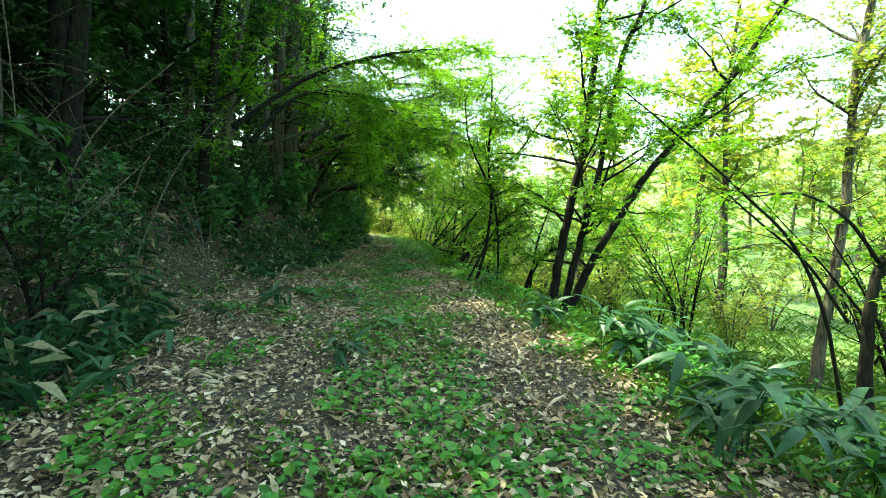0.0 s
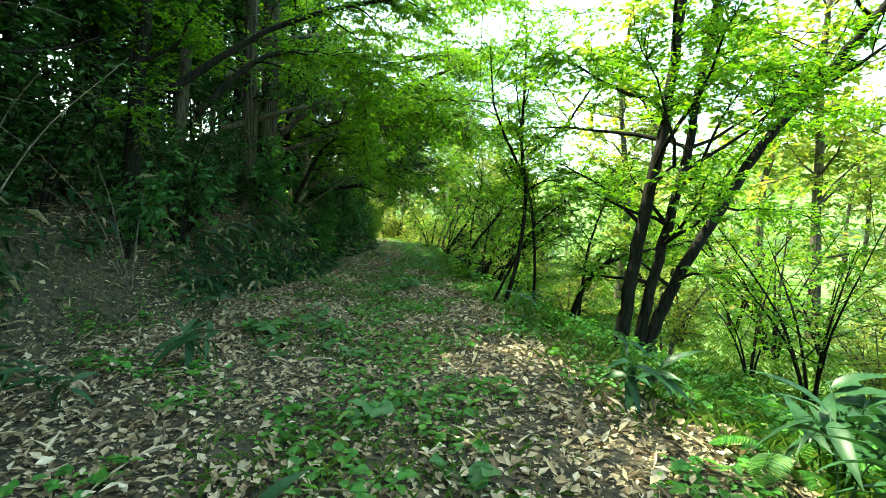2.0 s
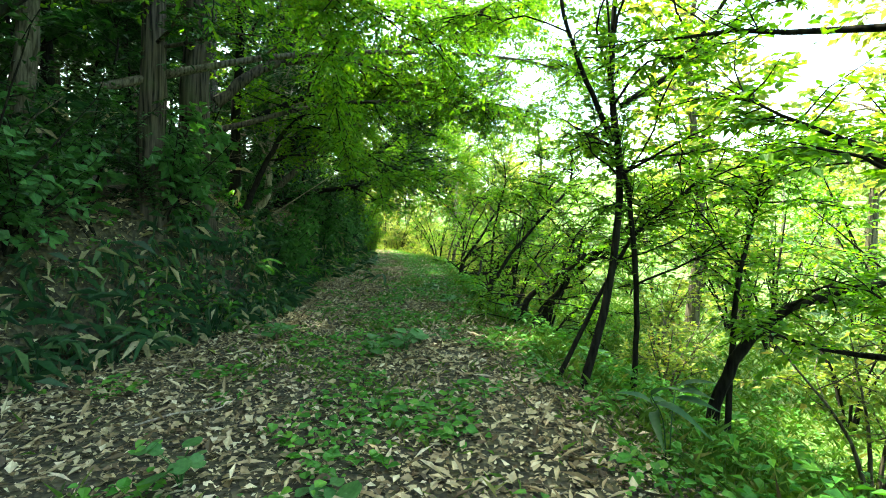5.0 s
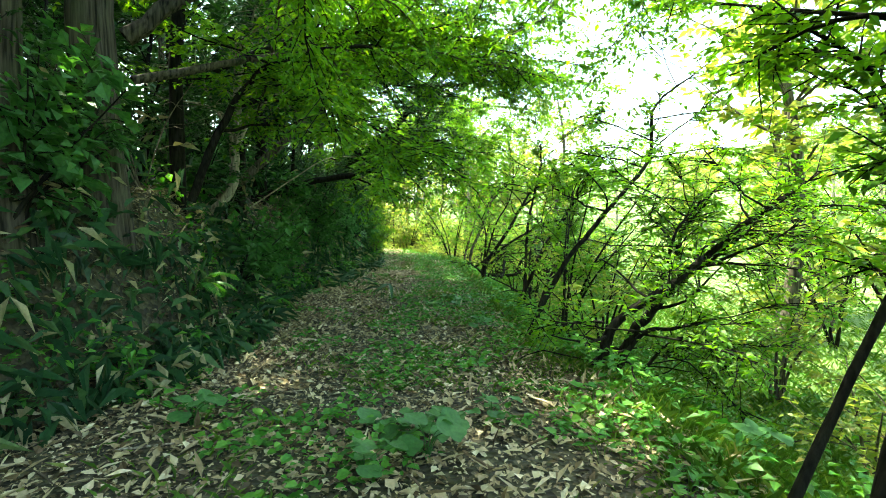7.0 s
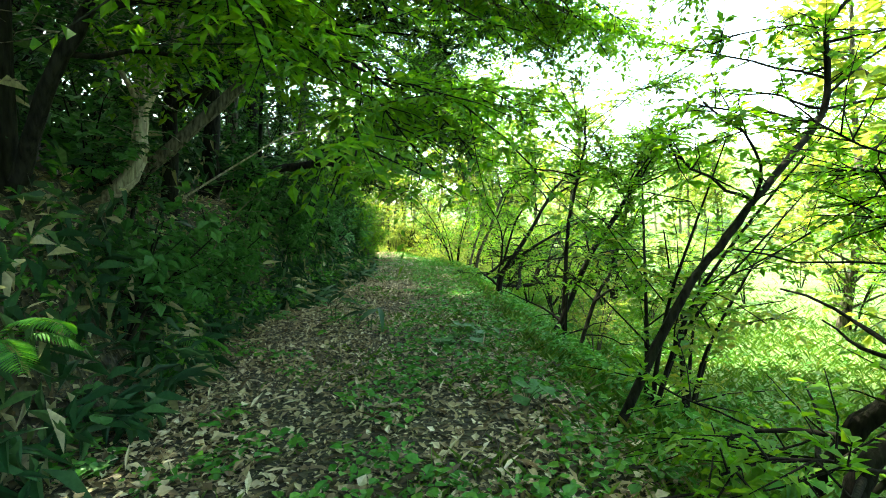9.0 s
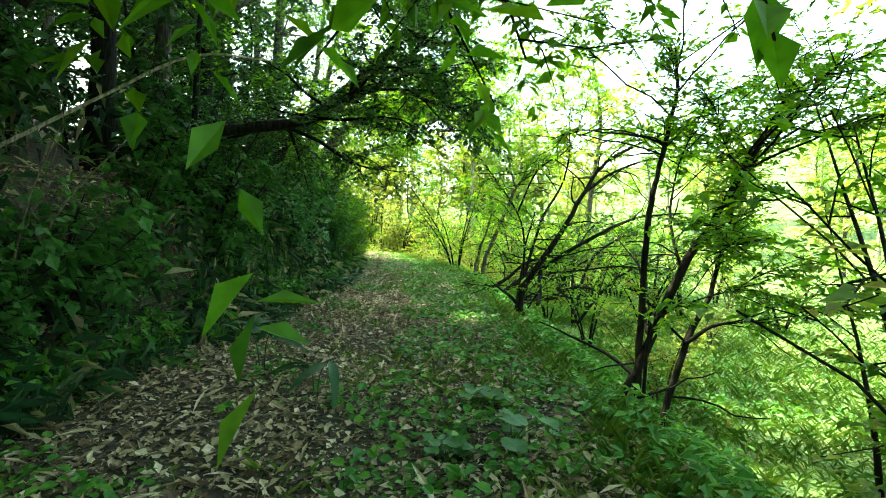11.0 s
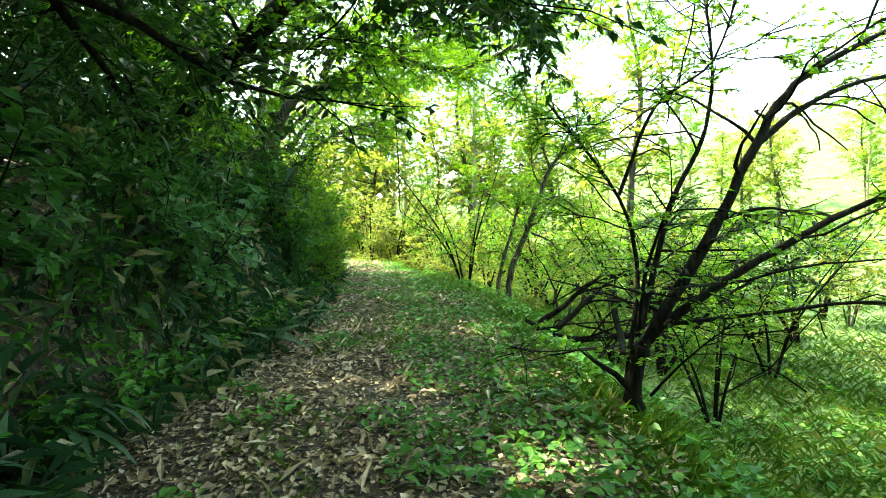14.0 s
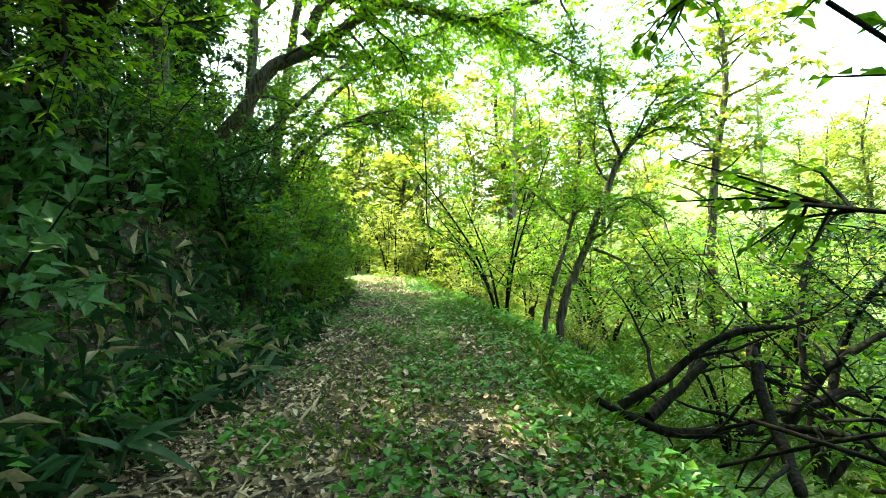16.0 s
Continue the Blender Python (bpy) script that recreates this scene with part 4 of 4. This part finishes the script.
tagged(new("bank_growth", mesh_of("bank_growth", *face, LEAF_SASA, False)), "bamboo grass and dry blades hanging over the cut bank", "bamboo grass", kind="stuff")
thicket = mesh_of("bamboo_grass", *blades(r, x, y, r.uniform(0.02, 1, n) ** 0.7 * tall, r.uniform(0.14, 0.34, n), r.uniform(0.025, 0.06, n), r.uniform(-0.9, 0.7, n)), LEAF_SASA, False)
tagged(new("bamboo_grass", thicket), "thick dark bamboo grass with dry pale blades covering the bank", "bamboo grass", kind="stuff")

# ---- meadow side: sunlit shrubs and trees ----
bright = [shrub_variant("meadow_shrub", "airy light green shrub in the sunlit meadow", 71, 2.4, LEAF_BRIGHT, BARK_DARK_SHADED, 5, 130, 0.09, "shrubs in the meadow", 9, 0.52),
          shrub_variant("meadow_shrub", "low yellow-green bush in the sunlit meadow", 72, 1.7, LEAF_BRIGHT, BARK_GREY, 5, 130, 0.085, "shrubs in the meadow", 9, 0.52),
          shrub_variant("meadow_shrub", "tall thin-stemmed shrub in light leaf", 73, 3.3, LEAF_CANOPY, BARK_DARK_SHADED, 5, 150, 0.09, "shrubs in the meadow", 9, 0.52)]
r = np.random.default_rng(72)
spots = [(float(edge_r(y) + r.uniform(3.0, 15)), float(y)) for y in np.arange(11, 52, 0.8)]
spots += [(float(edge_r(y) + r.uniform(0.9, 2.4)), float(y)) for y in (13.6, 17.6, 19.0, 22.4, 26.0, 28.6, 32.6, 34.0, 35.6, 37.0, 38.6, 40.0, 41.5)]
spots += [(float(edge_r(y) + r.uniform(-1.5, 3)), float(y)) for y in np.arange(44, 54, 0.7)]
spots += [(float(r.uniform(-9, 0)), float(r.uniform(46, 56))) for _ in range(16)]
spots += [(float(edge_r(y) + r.uniform(3.6, 13)), float(y)) for y in np.arange(4.5, 14, 0.5)]
scatter(bright, spots, 0.7, 1.25, 9, 0.05)
for k in range(44):
    y = r.uniform(43, 54)
    x, s = float(edge_r(y) + r.uniform(-0.4, 8.5)), r.uniform(1.0, 1.7)
    copy_thing_at(bright[k % 2], Matrix.Translation((x, y, float(land(x, y)) - 0.05)) @ Matrix.Rotation(r.uniform(0, 6.28), 4, "Z") @ Matrix.Diagonal((s, s, s, 1)))

thick = Tree("dense_bush", "dense dark green bush spreading over the slope", "shrub", (3.3, 27.9, float(land(3.3, 27.9)) - 0.05), 77, BARK_DARK_SHADED, LEAF_SHADE_TONE)
thick.stem([thick.foot, (3.6, 28, 0.3), (4.2, 28.1, 1.0), (5.3, 28.3, 1.35)], 0.05, 0.015, "stem")
thick.stem([thick.foot, (3.4, 28.3, 0.5), (3.9, 28.8, 1.3), (4.5, 29.2, 1.7)], 0.04, 0.012, "stem")
thick.stem([thick.foot, (4.2, 27.8, 0.1), (5.2, 27.6, 0.7), (6.2, 27.7, 1.2)], 0.04, 0.012, "stem")
thick.shoots(22, 0.9, 0.35, 1.0, 0.05)
thick.foliage(620, 0.4, 11, 0.06, 0.25, wood=0.4)

for k in range(12):
    y = r.uniform(28, 38)
    x, s = float(edge_r(y) + r.uniform(3.5, 9)), r.uniform(0.75, 1.15)
    copy_thing_at(bright[2], Matrix.Translation((x, y, float(land(x, y)) - 0.05)) @ Matrix.Rotation(r.uniform(0, 6.28), 4, "Z") @ Matrix.Diagonal((s * 1.2, s * 1.2, s * 0.85, 1)))

far_trees = [forest_variant("meadow_tree", "sunlit light green tree beyond the meadow", 81, 8.5, 0.12, LEAF_BRIGHT, BARK_GREY, 26, 300, 0.2, 0.12),
             forest_variant("meadow_tree", "rounded yellow-green tree beyond the meadow", 82, 7, 0.1, LEAF_BRIGHT, BARK_GREY, 28, 300, 0.19, 0.1),
             forest_variant("meadow_tree", "slim tree with a pale trunk at the meadow", 83, 9.5, 0.11, LEAF_CANOPY, BARK_PALE, 22, 250, 0.18, 0.3)]
spots = []
for k in range(46):
    a = radians(r.uniform(-12, 78))
    dist = r.uniform(24, 46)
    spots.append((float(math.sin(a) * dist + 1), float(math.cos(a) * dist * 1.15 + 17)))
spots = [(x, y) for x, y in spots if x > edge_r(y) + 9 or y > 52]
spots += [(float(r.uniform(-14, 8)), float(r.uniform(54, 70))) for _ in range(14)]
scatter(far_trees, spots, 0.75, 1.2, 10)
for k in range(15):
    x, y, s = r.uniform(-9, 9), r.uniform(46, 62), r.uniform(1.2, 1.6)
    copy_thing_at(far_trees[k % 3], Matrix.Translation((x, y, float(land(x, y)) - 0.2)) @ Matrix.Rotation(r.uniform(0, 6.28), 4, "Z") @ Matrix.Diagonal((s, s, s, 1)))

for x, y, s in ((6.8, 19.5, 1.15), (9.5, 14.5, 1.1), (10, 25, 1.2), (6.2, 36, 1.1), (12, 20, 1.2)):
    copy_thing_at(far_trees[int(x) % 3], Matrix.Translation((x, y, float(land(x, y)) - 0.1)) @ Matrix.Rotation(x * 3, 4, "Z") @ Matrix.Diagonal((s, s, s, 1)))

# ---- grass ----
r = np.random.default_rng(91)
n = 100000
y = r.uniform(0, 1, n) ** 0.9 * 46 - 1
e = np.abs(r.normal(0, 1, n)) * 5.0 + 0.1
x = edge_r(y) + e
keep = (np.abs(x - 2.2) > 1.1) | (np.abs(y - 27.2) > 1.0) | (r.uniform(0, 1, n) < 0.25)
x, y = x[keep], y[keep]
n = len(x)
L = r.uniform(0.08, 0.24, n)
grass = mesh_of("meadow_grass", *blades(r, x, y, -0.01, L, r.uniform(0.004, 0.008, n), r.uniform(0.6, 1.45, n), droop=0.35), GRASS, False)
tagged(new("meadow_grass", grass), "lush bright green grass of the meadow", "grass", kind="stuff")
n = 50000
y = r.uniform(0, 1, n) ** 1.2 * 43 - 1
mid = edge_r(y)
x = np.where(r.uniform(0, 1, n) < 0.55, mid + r.normal(0.25, 0.35, n), -0.45 + 0.25 * np.sin(y * 0.4) + r.normal(0, 0.65, n))
keep = (wob(x, y, 1.9) + 0.6 * wob(x, y, 4.3) > np.where(x > 0.9, -0.4, 0.1)) | (y > 26)
x, y = x[keep], y[keep]
n = len(x)
grass = mesh_of("track_grass", *blades(r, x, y, -0.01, r.uniform(0.05, 0.17, n), r.uniform(0.003, 0.0065, n), r.uniform(0.5, 1.4, n), droop=0.35), GRASS, False)
tagged(new("track_grass", grass), "short grass growing along the track", "grass", kind="stuff")

# ---- fallen leaves ----
r = np.random.default_rng(95)
n = 118000
y = r.uniform(0, 1, n) ** 1.15 * 43 - 1.2
lo, hi = edge_l(y) - 1.3 - 2.2 * bare_bank(y), edge_r(y) + 0.45
x = lo + (hi - lo) * r.uniform(0, 1, n)
keep = wob(x, y, 2.2) + 0.8 * wob(x + 3, y, 5.1) + r.normal(0, 0.7, n) > -1.0
x, y = x[keep], y[keep]
n = len(x)
long_one = r.uniform(0, 1, n) < 0.09 + 0.07 * wob(x, y, 1.3) + 0.05 * np.clip((-0.6 - x) / 1.5, 0, 1)
L = np.where(long_one, r.uniform(0.10, 0.24, n), 0.035 + 0.06 * r.uniform(0, 1, n) ** 1.6)
W = np.where(long_one, r.uniform(0.02, 0.042, n), L * r.uniform(0.45, 0.85, n))
litter = mesh_of("leaf_litter", *blades(r, x, y, r.uniform(0.006, 0.05, n), L, W, r.normal(0.05, 0.40, n), droop=0.12), LITTER, False)
tagged(new("leaf_litter", litter), "dry brown and tan fallen leaves on the track", "leaf litter", kind="stuff")

n = 95000
y = r.uniform(0, 1, n) ** 1.1 * 29 - 0.5
lo, hi = edge_l(y) - 0.9, edge_r(y) + 0.4
x = lo + (hi - lo) * r.uniform(0, 1, n)
L = r.uniform(0.012, 0.04, n)
crumbs = mesh_of("leaf_crumbs", *blades(r, x, y, r.uniform(0.002, 0.02, n), L, L * r.uniform(0.3, 0.9, n), r.normal(0, 0.5, n), droop=0.1), LITTER, False)
tagged(new("leaf_crumbs", crumbs), "broken brown leaf crumbs between the fallen leaves", "leaf litter", kind="stuff")

# ---- low herbs ----
n = 105000
y = r.uniform(0, 1, n) ** 1.25 * 42 - 1.5
lo, hi = edge_l(y) - 0.8, edge_r(y) + 2.2
x = lo + (hi - lo) * r.uniform(0, 1, n)
strip = np.exp(-((x + 0.35 - 0.25 * np.sin(y * 0.35)) / 0.55) ** 2) + 0.8 * np.exp(-((x - edge_r(y)) / 0.45) ** 2) + 0.35 * np.exp(-((x - edge_l(y)) / 0.5) ** 2)
mask = strip * 0.9 + 0.55 * wob(x, y, 2.6) + 0.45 * wob(x + 7, y, 6.1) > np.where(y > 31, 0.2, np.where(y > 11, 0.46, np.where(y > 4, 0.42, 0.22)))
x, y = x[mask], y[mask]
n = len(x)
L = 0.028 + 0.07 * r.uniform(0, 1, n) ** 1.5
herbs = mesh_of("low_herbs", *blades(r, x, y, r.uniform(0.015, 0.10, n), L, L * r.uniform(0.65, 0.95, n), r.uniform(-0.2, 0.6, n), True, 0.2), LEAF_HERB, False)
tagged(new("low_herbs", herbs), "small fresh green herbs carpeting the track", "herbs", kind="stuff")
n = 17000
y = r.uniform(13, 41, n)
d = np.abs(r.normal(0, 0.6, n)) - 0.15
x = edge_l(y) - d
keep = wob(x * 2, y, 1.7) + 0.8 * wob(x * 2, y, 4.9) > np.clip((20 - y) / 8, -0.4, 0.6)
x, y, d = x[keep], y[keep], d[keep]
n = len(x)
L = r.uniform(0.05, 0.13, n)
bank = mesh_of("bank_herbs", *blades(r, x, y, r.uniform(0.02, 0.45, n), L, L * r.uniform(0.45, 0.8, n), r.uniform(-0.7, 0.4, n), droop=0.25), LEAF_HERB, False)
tagged(new("bank_herbs", bank), "green leafy herbs hanging over the foot of the bank", "herbs", kind="stuff")
n = 20000
y = r.uniform(41, 51, n)
x = edge_r(y) + r.uniform(-1.2, 9, n)
keep = wob(x, y, 1.3) + 0.7 * wob(x, y, 3.7) > -0.5
x, y = x[keep], y[keep]
n = len(x)
L = r.uniform(0.07, 0.15, n)
weeds = mesh_of("bend_weeds", *blades(r, x, y, r.uniform(0, 1, n) * np.clip((y - 40.5) / 4, 0.1, 1) * 1.5, L, L * r.uniform(0.4, 0.7, n), r.uniform(-0.4, 0.6, n), droop=0.25), LEAF_BRIGHT, False)
tagged(new("bend_weeds", weeds), "tall sunlit yellow-green weeds where the track bends away", "herbs", kind="stuff")
n = 26000
y = r.uniform(0, 1, n) * 38 - 0.5
x = edge_r(y) + 0.2 + np.abs(r.normal(0, 1, n)) * 2.2
keep = (wob(x, y, 1.6) + 0.7 * wob(x, y, 4.4) > -0.15) & ((np.abs(x - 2.2) > 1.0) | (np.abs(y - 27.2) > 0.9))
x, y = x[keep], y[keep]
n = len(x)
L = r.uniform(0.05, 0.12, n)
slope = mesh_of("slope_herbs", *blades(r, x, y, r.uniform(0.03, 0.3, n), L, L * r.uniform(0.4, 0.75, n), r.uniform(-0.3, 0.5, n), droop=0.25), LEAF_HERB, False)
tagged(new("slope_herbs", slope), "leafy green herbs and weeds covering the slope", "herbs", kind="stuff")

# ---- single plants ----


def blade_leaf(name, length, width, droop, material, sections=6):
    """One long pointed leaf, folded along its midrib and bending down."""
    v, f = [], []
    for k in range(sections + 1):
        s = k / sections
        w = width / 2 * math.sin(math.pi * min(s ** 0.65, 0.999)) + 0.001
        z = 0.12 * length * s - droop * length * s * s
        v += [(s * length, -w, z + w * 0.3), (s * length, 0, z), (s * length, w, z + w * 0.3)]
    for k in range(sections):
        a, b = k * 3, k * 3 + 3
        f += [(a, a + 1, b + 1), (a, b + 1, b), (a + 1, a + 2, b + 2), (a + 1, b + 2, b + 1)]
    return mesh_of(name, v, f, material)


def heart_leaf(name, radius, material, cup=0.18):
    """One broad round leaf with a notch at its stalk."""
    v, f, n = [(0, 0, 0)], [], 18
    for ring in (0.5, 1.0):
        for k in range(n):
            a = 2 * math.pi * k / n
            r = radius * ring * (1 - 0.45 * math.exp(-((a - math.pi) / 0.35) ** 2)) * (1 + 0.05 * math.sin(7 * a))
            v.append((r * math.cos(a), r * math.sin(a), cup * radius * ring * ring * (0.6 + 0.5 * math.sin(3 * a)) - 0.10 * radius * ring * ring * math.cos(2 * a)))
    for k in range(n):
        b = (k + 1) % n
        f += [(0, 1 + k, 1 + b), (1 + k, 1 + n + k, 1 + n + b), (1 + k, 1 + n + b, 1 + b)]
    return mesh_of(name, v, f, material)


SASA_LEAVES = [blade_leaf("leaf", 0.24, 0.052, 0.35, LEAF_SASA), blade_leaf("leaf", 0.19, 0.045, 0.55, LEAF_SASA), blade_leaf("leaf", 0.28, 0.058, 0.8, LEAF_SASA)]
HEART_LEAVES = [heart_leaf("leaf", 0.085, LEAF_BROAD), heart_leaf("leaf", 0.062, LEAF_BROAD, 0.3), heart_leaf("leaf", 0.11, LEAF_BROAD, 0.15)]


def bamboo_plant(seed, stalks):
    r = np.random.default_rng(seed)
    root = tagged(new("bamboo_grass_plant"), "bamboo grass plant with long arching green leaves", "bamboo grass", "bamboo grass plants")
    for k in range(stalks):
        a = r.uniform(0, 6.28)
        h = r.uniform(0.18, 0.42)
        top = np.array([math.cos(a) * h * 0.45, math.sin(a) * h * 0.45, h])
        line = curve_points([(0.02 * math.cos(a), 0.02 * math.sin(a), -0.03), tuple(top * (0.35, 0.35, 0.6)), tuple(top)], 3)
        part("stalk", mesh_of("stalk", *tube(line, np.linspace(0.005, 0.003, len(line)), 4), LEAF_SASA), root)
        for j in range(int(r.integers(4, 7))):
            leaf = part("leaf", SASA_LEAVES[int(r.integers(0, 3))], root)
            s = r.uniform(0.8, 1.25)
            at = top * (1 - 0.06 * j)
            leaf.matrix_basis = pose(at[0], at[1], at[2], r.uniform(-35, 35), r.uniform(-45, 25), r.uniform(0, 360)) @ Matrix.Diagonal((s, s, s, 1))
    return root


def butterbur(seed, leaves, tall):
    r = np.random.default_rng(seed)
    root = tagged(new("butterbur_plant"), "low plant with broad round green leaves", "plant", "broad-leaved plants")
    for k in range(leaves):
        a, h = r.uniform(0, 6.28), tall * r.uniform(0.5, 1.1)
        top = np.array([math.cos(a) * r.uniform(0.04, 0.26), math.sin(a) * r.uniform(0.04, 0.26), h])
        line = curve_points([(0, 0, -0.03), tuple(top * (0.3, 0.3, 0.6)), tuple(top)], 3)
        part("stalk", mesh_of("stalk", *tube(line, np.linspace(0.005, 0.0035, len(line)), 4), LEAF_BROAD), root)
        leaf = part("leaf", HEART_LEAVES[int(r.integers(0, 3))], root)
        s = r.uniform(0.75, 1.2)
        leaf.matrix_basis = pose(*top, r.uniform(-28, 28), r.uniform(-28, 28), r.uniform(0, 360)) @ Matrix.Diagonal((s, s, s, 1))
    return root


def fern(seed, fronds, length):
    r = np.random.default_rng(seed)
    root = tagged(new("fern"), "green fern with spreading feathery fronds on the bank", "fern", "ferns")
    for k in range(fronds):
        L = length * r.uniform(0.75, 1.1)
        line = curve_points([(0, 0, 0), (L * 0.45, 0, L * 0.32), (L * 0.8, 0, L * 0.28), (L, 0, L * 0.12)], 8)
        n = 25
        s = np.linspace(0.15, 0.98, n) * (len(line) - 1)
        i = np.minimum(s.astype(int), len(line) - 2)
        base = line[i] + (line[i + 1] - line[i]) * (s - i)[:, None]
        t = unit(line[i + 1] - line[i])
        size = L * 0.24 * np.sin(np.linspace(0.45, 2.95, n))
        pos = np.vstack([base, base])
        side = np.vstack([np.tile([0, 1.0, 0], (n, 1)), np.tile([0, -1.0, 0], (n, 1))])
        ahead = unit(side + 0.35 * np.vstack([t, t]) + np.array([0, 0, -0.15]))
        up = np.tile([0, 0, 1.0], (2 * n, 1)) + r.normal(0, 0.1, (2 * n, 3))
        blade = leaf_mesh(pos, ahead, up, np.concatenate([size, size]), np.full(2 * n, L * 0.034), True, 0.15)
        ob = part("frond", mesh_of("frond", *joined([blade, tube(line, np.linspace(0.004, 0.0015, len(line)), 4)]), LEAF_HERB, False), root)
        ob.matrix_basis = pose(0, 0, 0, r.uniform(-12, 12), r.uniform(-18, 12), 360 * k / fronds + r.uniform(-18, 18))
    return root


sasa = [bamboo_plant(101 + k, 2 + k % 3) for k in range(4)]
r = np.random.default_rng(111)
spots = [(-2.5, 4.3), (-2.4, 6.6), (-1.9, 7.6), (-2.8, 3.2), (2.6, 4.9), (2.9, 3.8), (2.2, 3.4), (2.1, 5.2), (-2.2, 8.6), (-2.6, 9.6), (1.9, 6.9), (2.3, 7.8), (3.1, 6.0), (3.4, 4.6),
         (-0.6, 4.9), (-1.7, 20.2), (-2.3, 21.2), (-2.5, 22.5), (-2.6, 23.4), (-2.3, 24.6), (-2.2, 26.0), (-2.5, 26.9), (-2.0, 27.6), (-2.9, 28.3), (-1.1, 19.6), (-2.6, 29.4), (-2.7, 30.6),
         (1.7, 10.2), (-2.9, 12.6), (-2.8, 17.2), (-3.0, 19.2), (-2.6, 25.3), (-2.4, 2.4), (-3.1, 5.4), (2.7, 2.6), (2.0, 2.9), (2.4, 3.0), (2.9, 3.2), (3.3, 3.4), (2.6, 4.2), (3.0, 4.5), (3.7, 4.0), (3.5, 5.2), (2.5, 5.6), (3.0, 5.6), (-2.7, 4.6), (-2.2, 3.9), (-3.0, 4.0), (-2.5, 5.2), (-3.3, 4.8)]
spots += [(float(edge_l(y) - r.uniform(-0.1, 1.0) - 1.6 * bare_bank(y)), float(y)) for y in r.uniform(2, 34, 18)]
scatter(sasa, spots, 0.85, 1.35, 12, 0.0)
for k in range(14):
    x, y, t = r.uniform(2.2, 4.2), r.uniform(3.0, 6.6), r.uniform(1.25, 1.7)
    copy_thing_at(sasa[k % 4], Matrix.Translation((x, y, float(land(x, y)))) @ Matrix.Rotation(r.uniform(0, 6.28), 4, "Z") @ Matrix.Diagonal((t, t, t, 1)))
broad = [butterbur(121, 10, 0.15), butterbur(122, 8, 0.11), butterbur(123, 9, 0.27)]
spots = [(-0.2, 13.1), (-0.05, 19.0), (-2.7, 16.3), (-1.8, 8.9), (-1.3, 8.0), (0.35, 13.4), (-2.5, 17.4), (-2.3, 22.0), (-1.2, 9.8), (-2.6, 20.6), (-0.9, 8.4), (-0.45, 12.6), (0.2, 19.5), (-2.6, 23.2), (-1.8, 13.4),
         (-2.6, 27.0), (1.5, 19.6), (2.2, 13.4), (1.9, 17.0), (-0.4, 9.6), (0.5, 16.5), (-2.2, 15.6), (0.4, 5.6), (-0.2, 6.3), (-1.6, 9.2), (-0.7, 8.9), (-1.0, 9.0), (-0.5, 8.0), (-1.5, 8.4), (-0.1, 12.8), (0.05, 13.3), (-0.4, 13.3), (0.3, 18.7), (-0.1, 18.6)]
spots += [(float(edge_l(y) - r.uniform(0.05, 0.95)), float(y)) for y in r.uniform(11, 36, 44)]
scatter(broad, spots, 0.5, 0.95, 13, 0.0)
ferns = [fern(131, 8, 0.62), fern(132, 7, 0.5)]
scatter(ferns, [(-3.0, 17.7), (-3.3, 20.4), (-3.0, 21.6), (2.4, 5.9), (-2.9, 15.7), (2.3, 16.4), (1.9, 22.4)], 0.85, 1.1, 14, 0.0)


def dry_stick(seed, x, y, length, turn):
    r = np.random.default_rng(seed)
    root = tagged(new("dry_stick"), "thin dry broken stick lying on fallen leaves", "stick", "sticks on the ground")
    root.location, root.rotation_euler = (x, y, float(land(x, y)) + 0.02), (0, 0, radians(turn))
    line = curve_points([(0, 0, 0), (length * 0.4, r.uniform(-.05, .05), 0.02), (length * 0.75, r.uniform(-.08, .08), 0.015), (length, r.uniform(-.1, .1), 0.03)], 4)
    part("stem", mesh_of("stem", *tube(line, np.linspace(0.009, 0.004, len(line)), 5), DRY_TWIG), root)
    fork = curve_points([line[7], line[7] + (length * 0.15, 0.06, 0.02), line[7] + (length * 0.3, 0.16, 0.03)], 3)
    part("side_twig", mesh_of("side_twig", *tube(fork, np.linspace(0.005, 0.002, len(fork)), 4), DRY_TWIG), root)


for k, (x, y, L, a) in enumerate([(-1.9, 19.0, 0.9, 20), (-1.5, 5.6, 0.6, 70), (0.9, 5.2, 0.5, 10), (-1.2, 14.0, 0.5, 120), (0.6, 9.4, 0.4, 40), (-1.6, 26.3, 0.5, 160), (-1.9, 10.6, 0.7, 35), (-0.4, 22.6, 0.4, 80), (0.9, 3.9, 0.5, 150), (-2.1, 13.0, 0.6, 10)]):
    dry_stick(200 + k, x, y, L, a)

# bare pale branch leaning out of the bank
bare = tagged(new("bare_branch"), "pale bare branch sticking out of the bank", "branch")
bare.location = (-3.5, 19.5, 1.9)
line = curve_points([(-0.5, -0.3, -0.4), (0, 0, 0), (0.65, 0.35, 0.52), (1.25, 0.65, 0.95), (1.8, 1.0, 1.03)], 5)
part("stem", mesh_of("stem", *tube(line, np.linspace(0.02, 0.007, len(line)), 6), DRY_TWIG), bare)
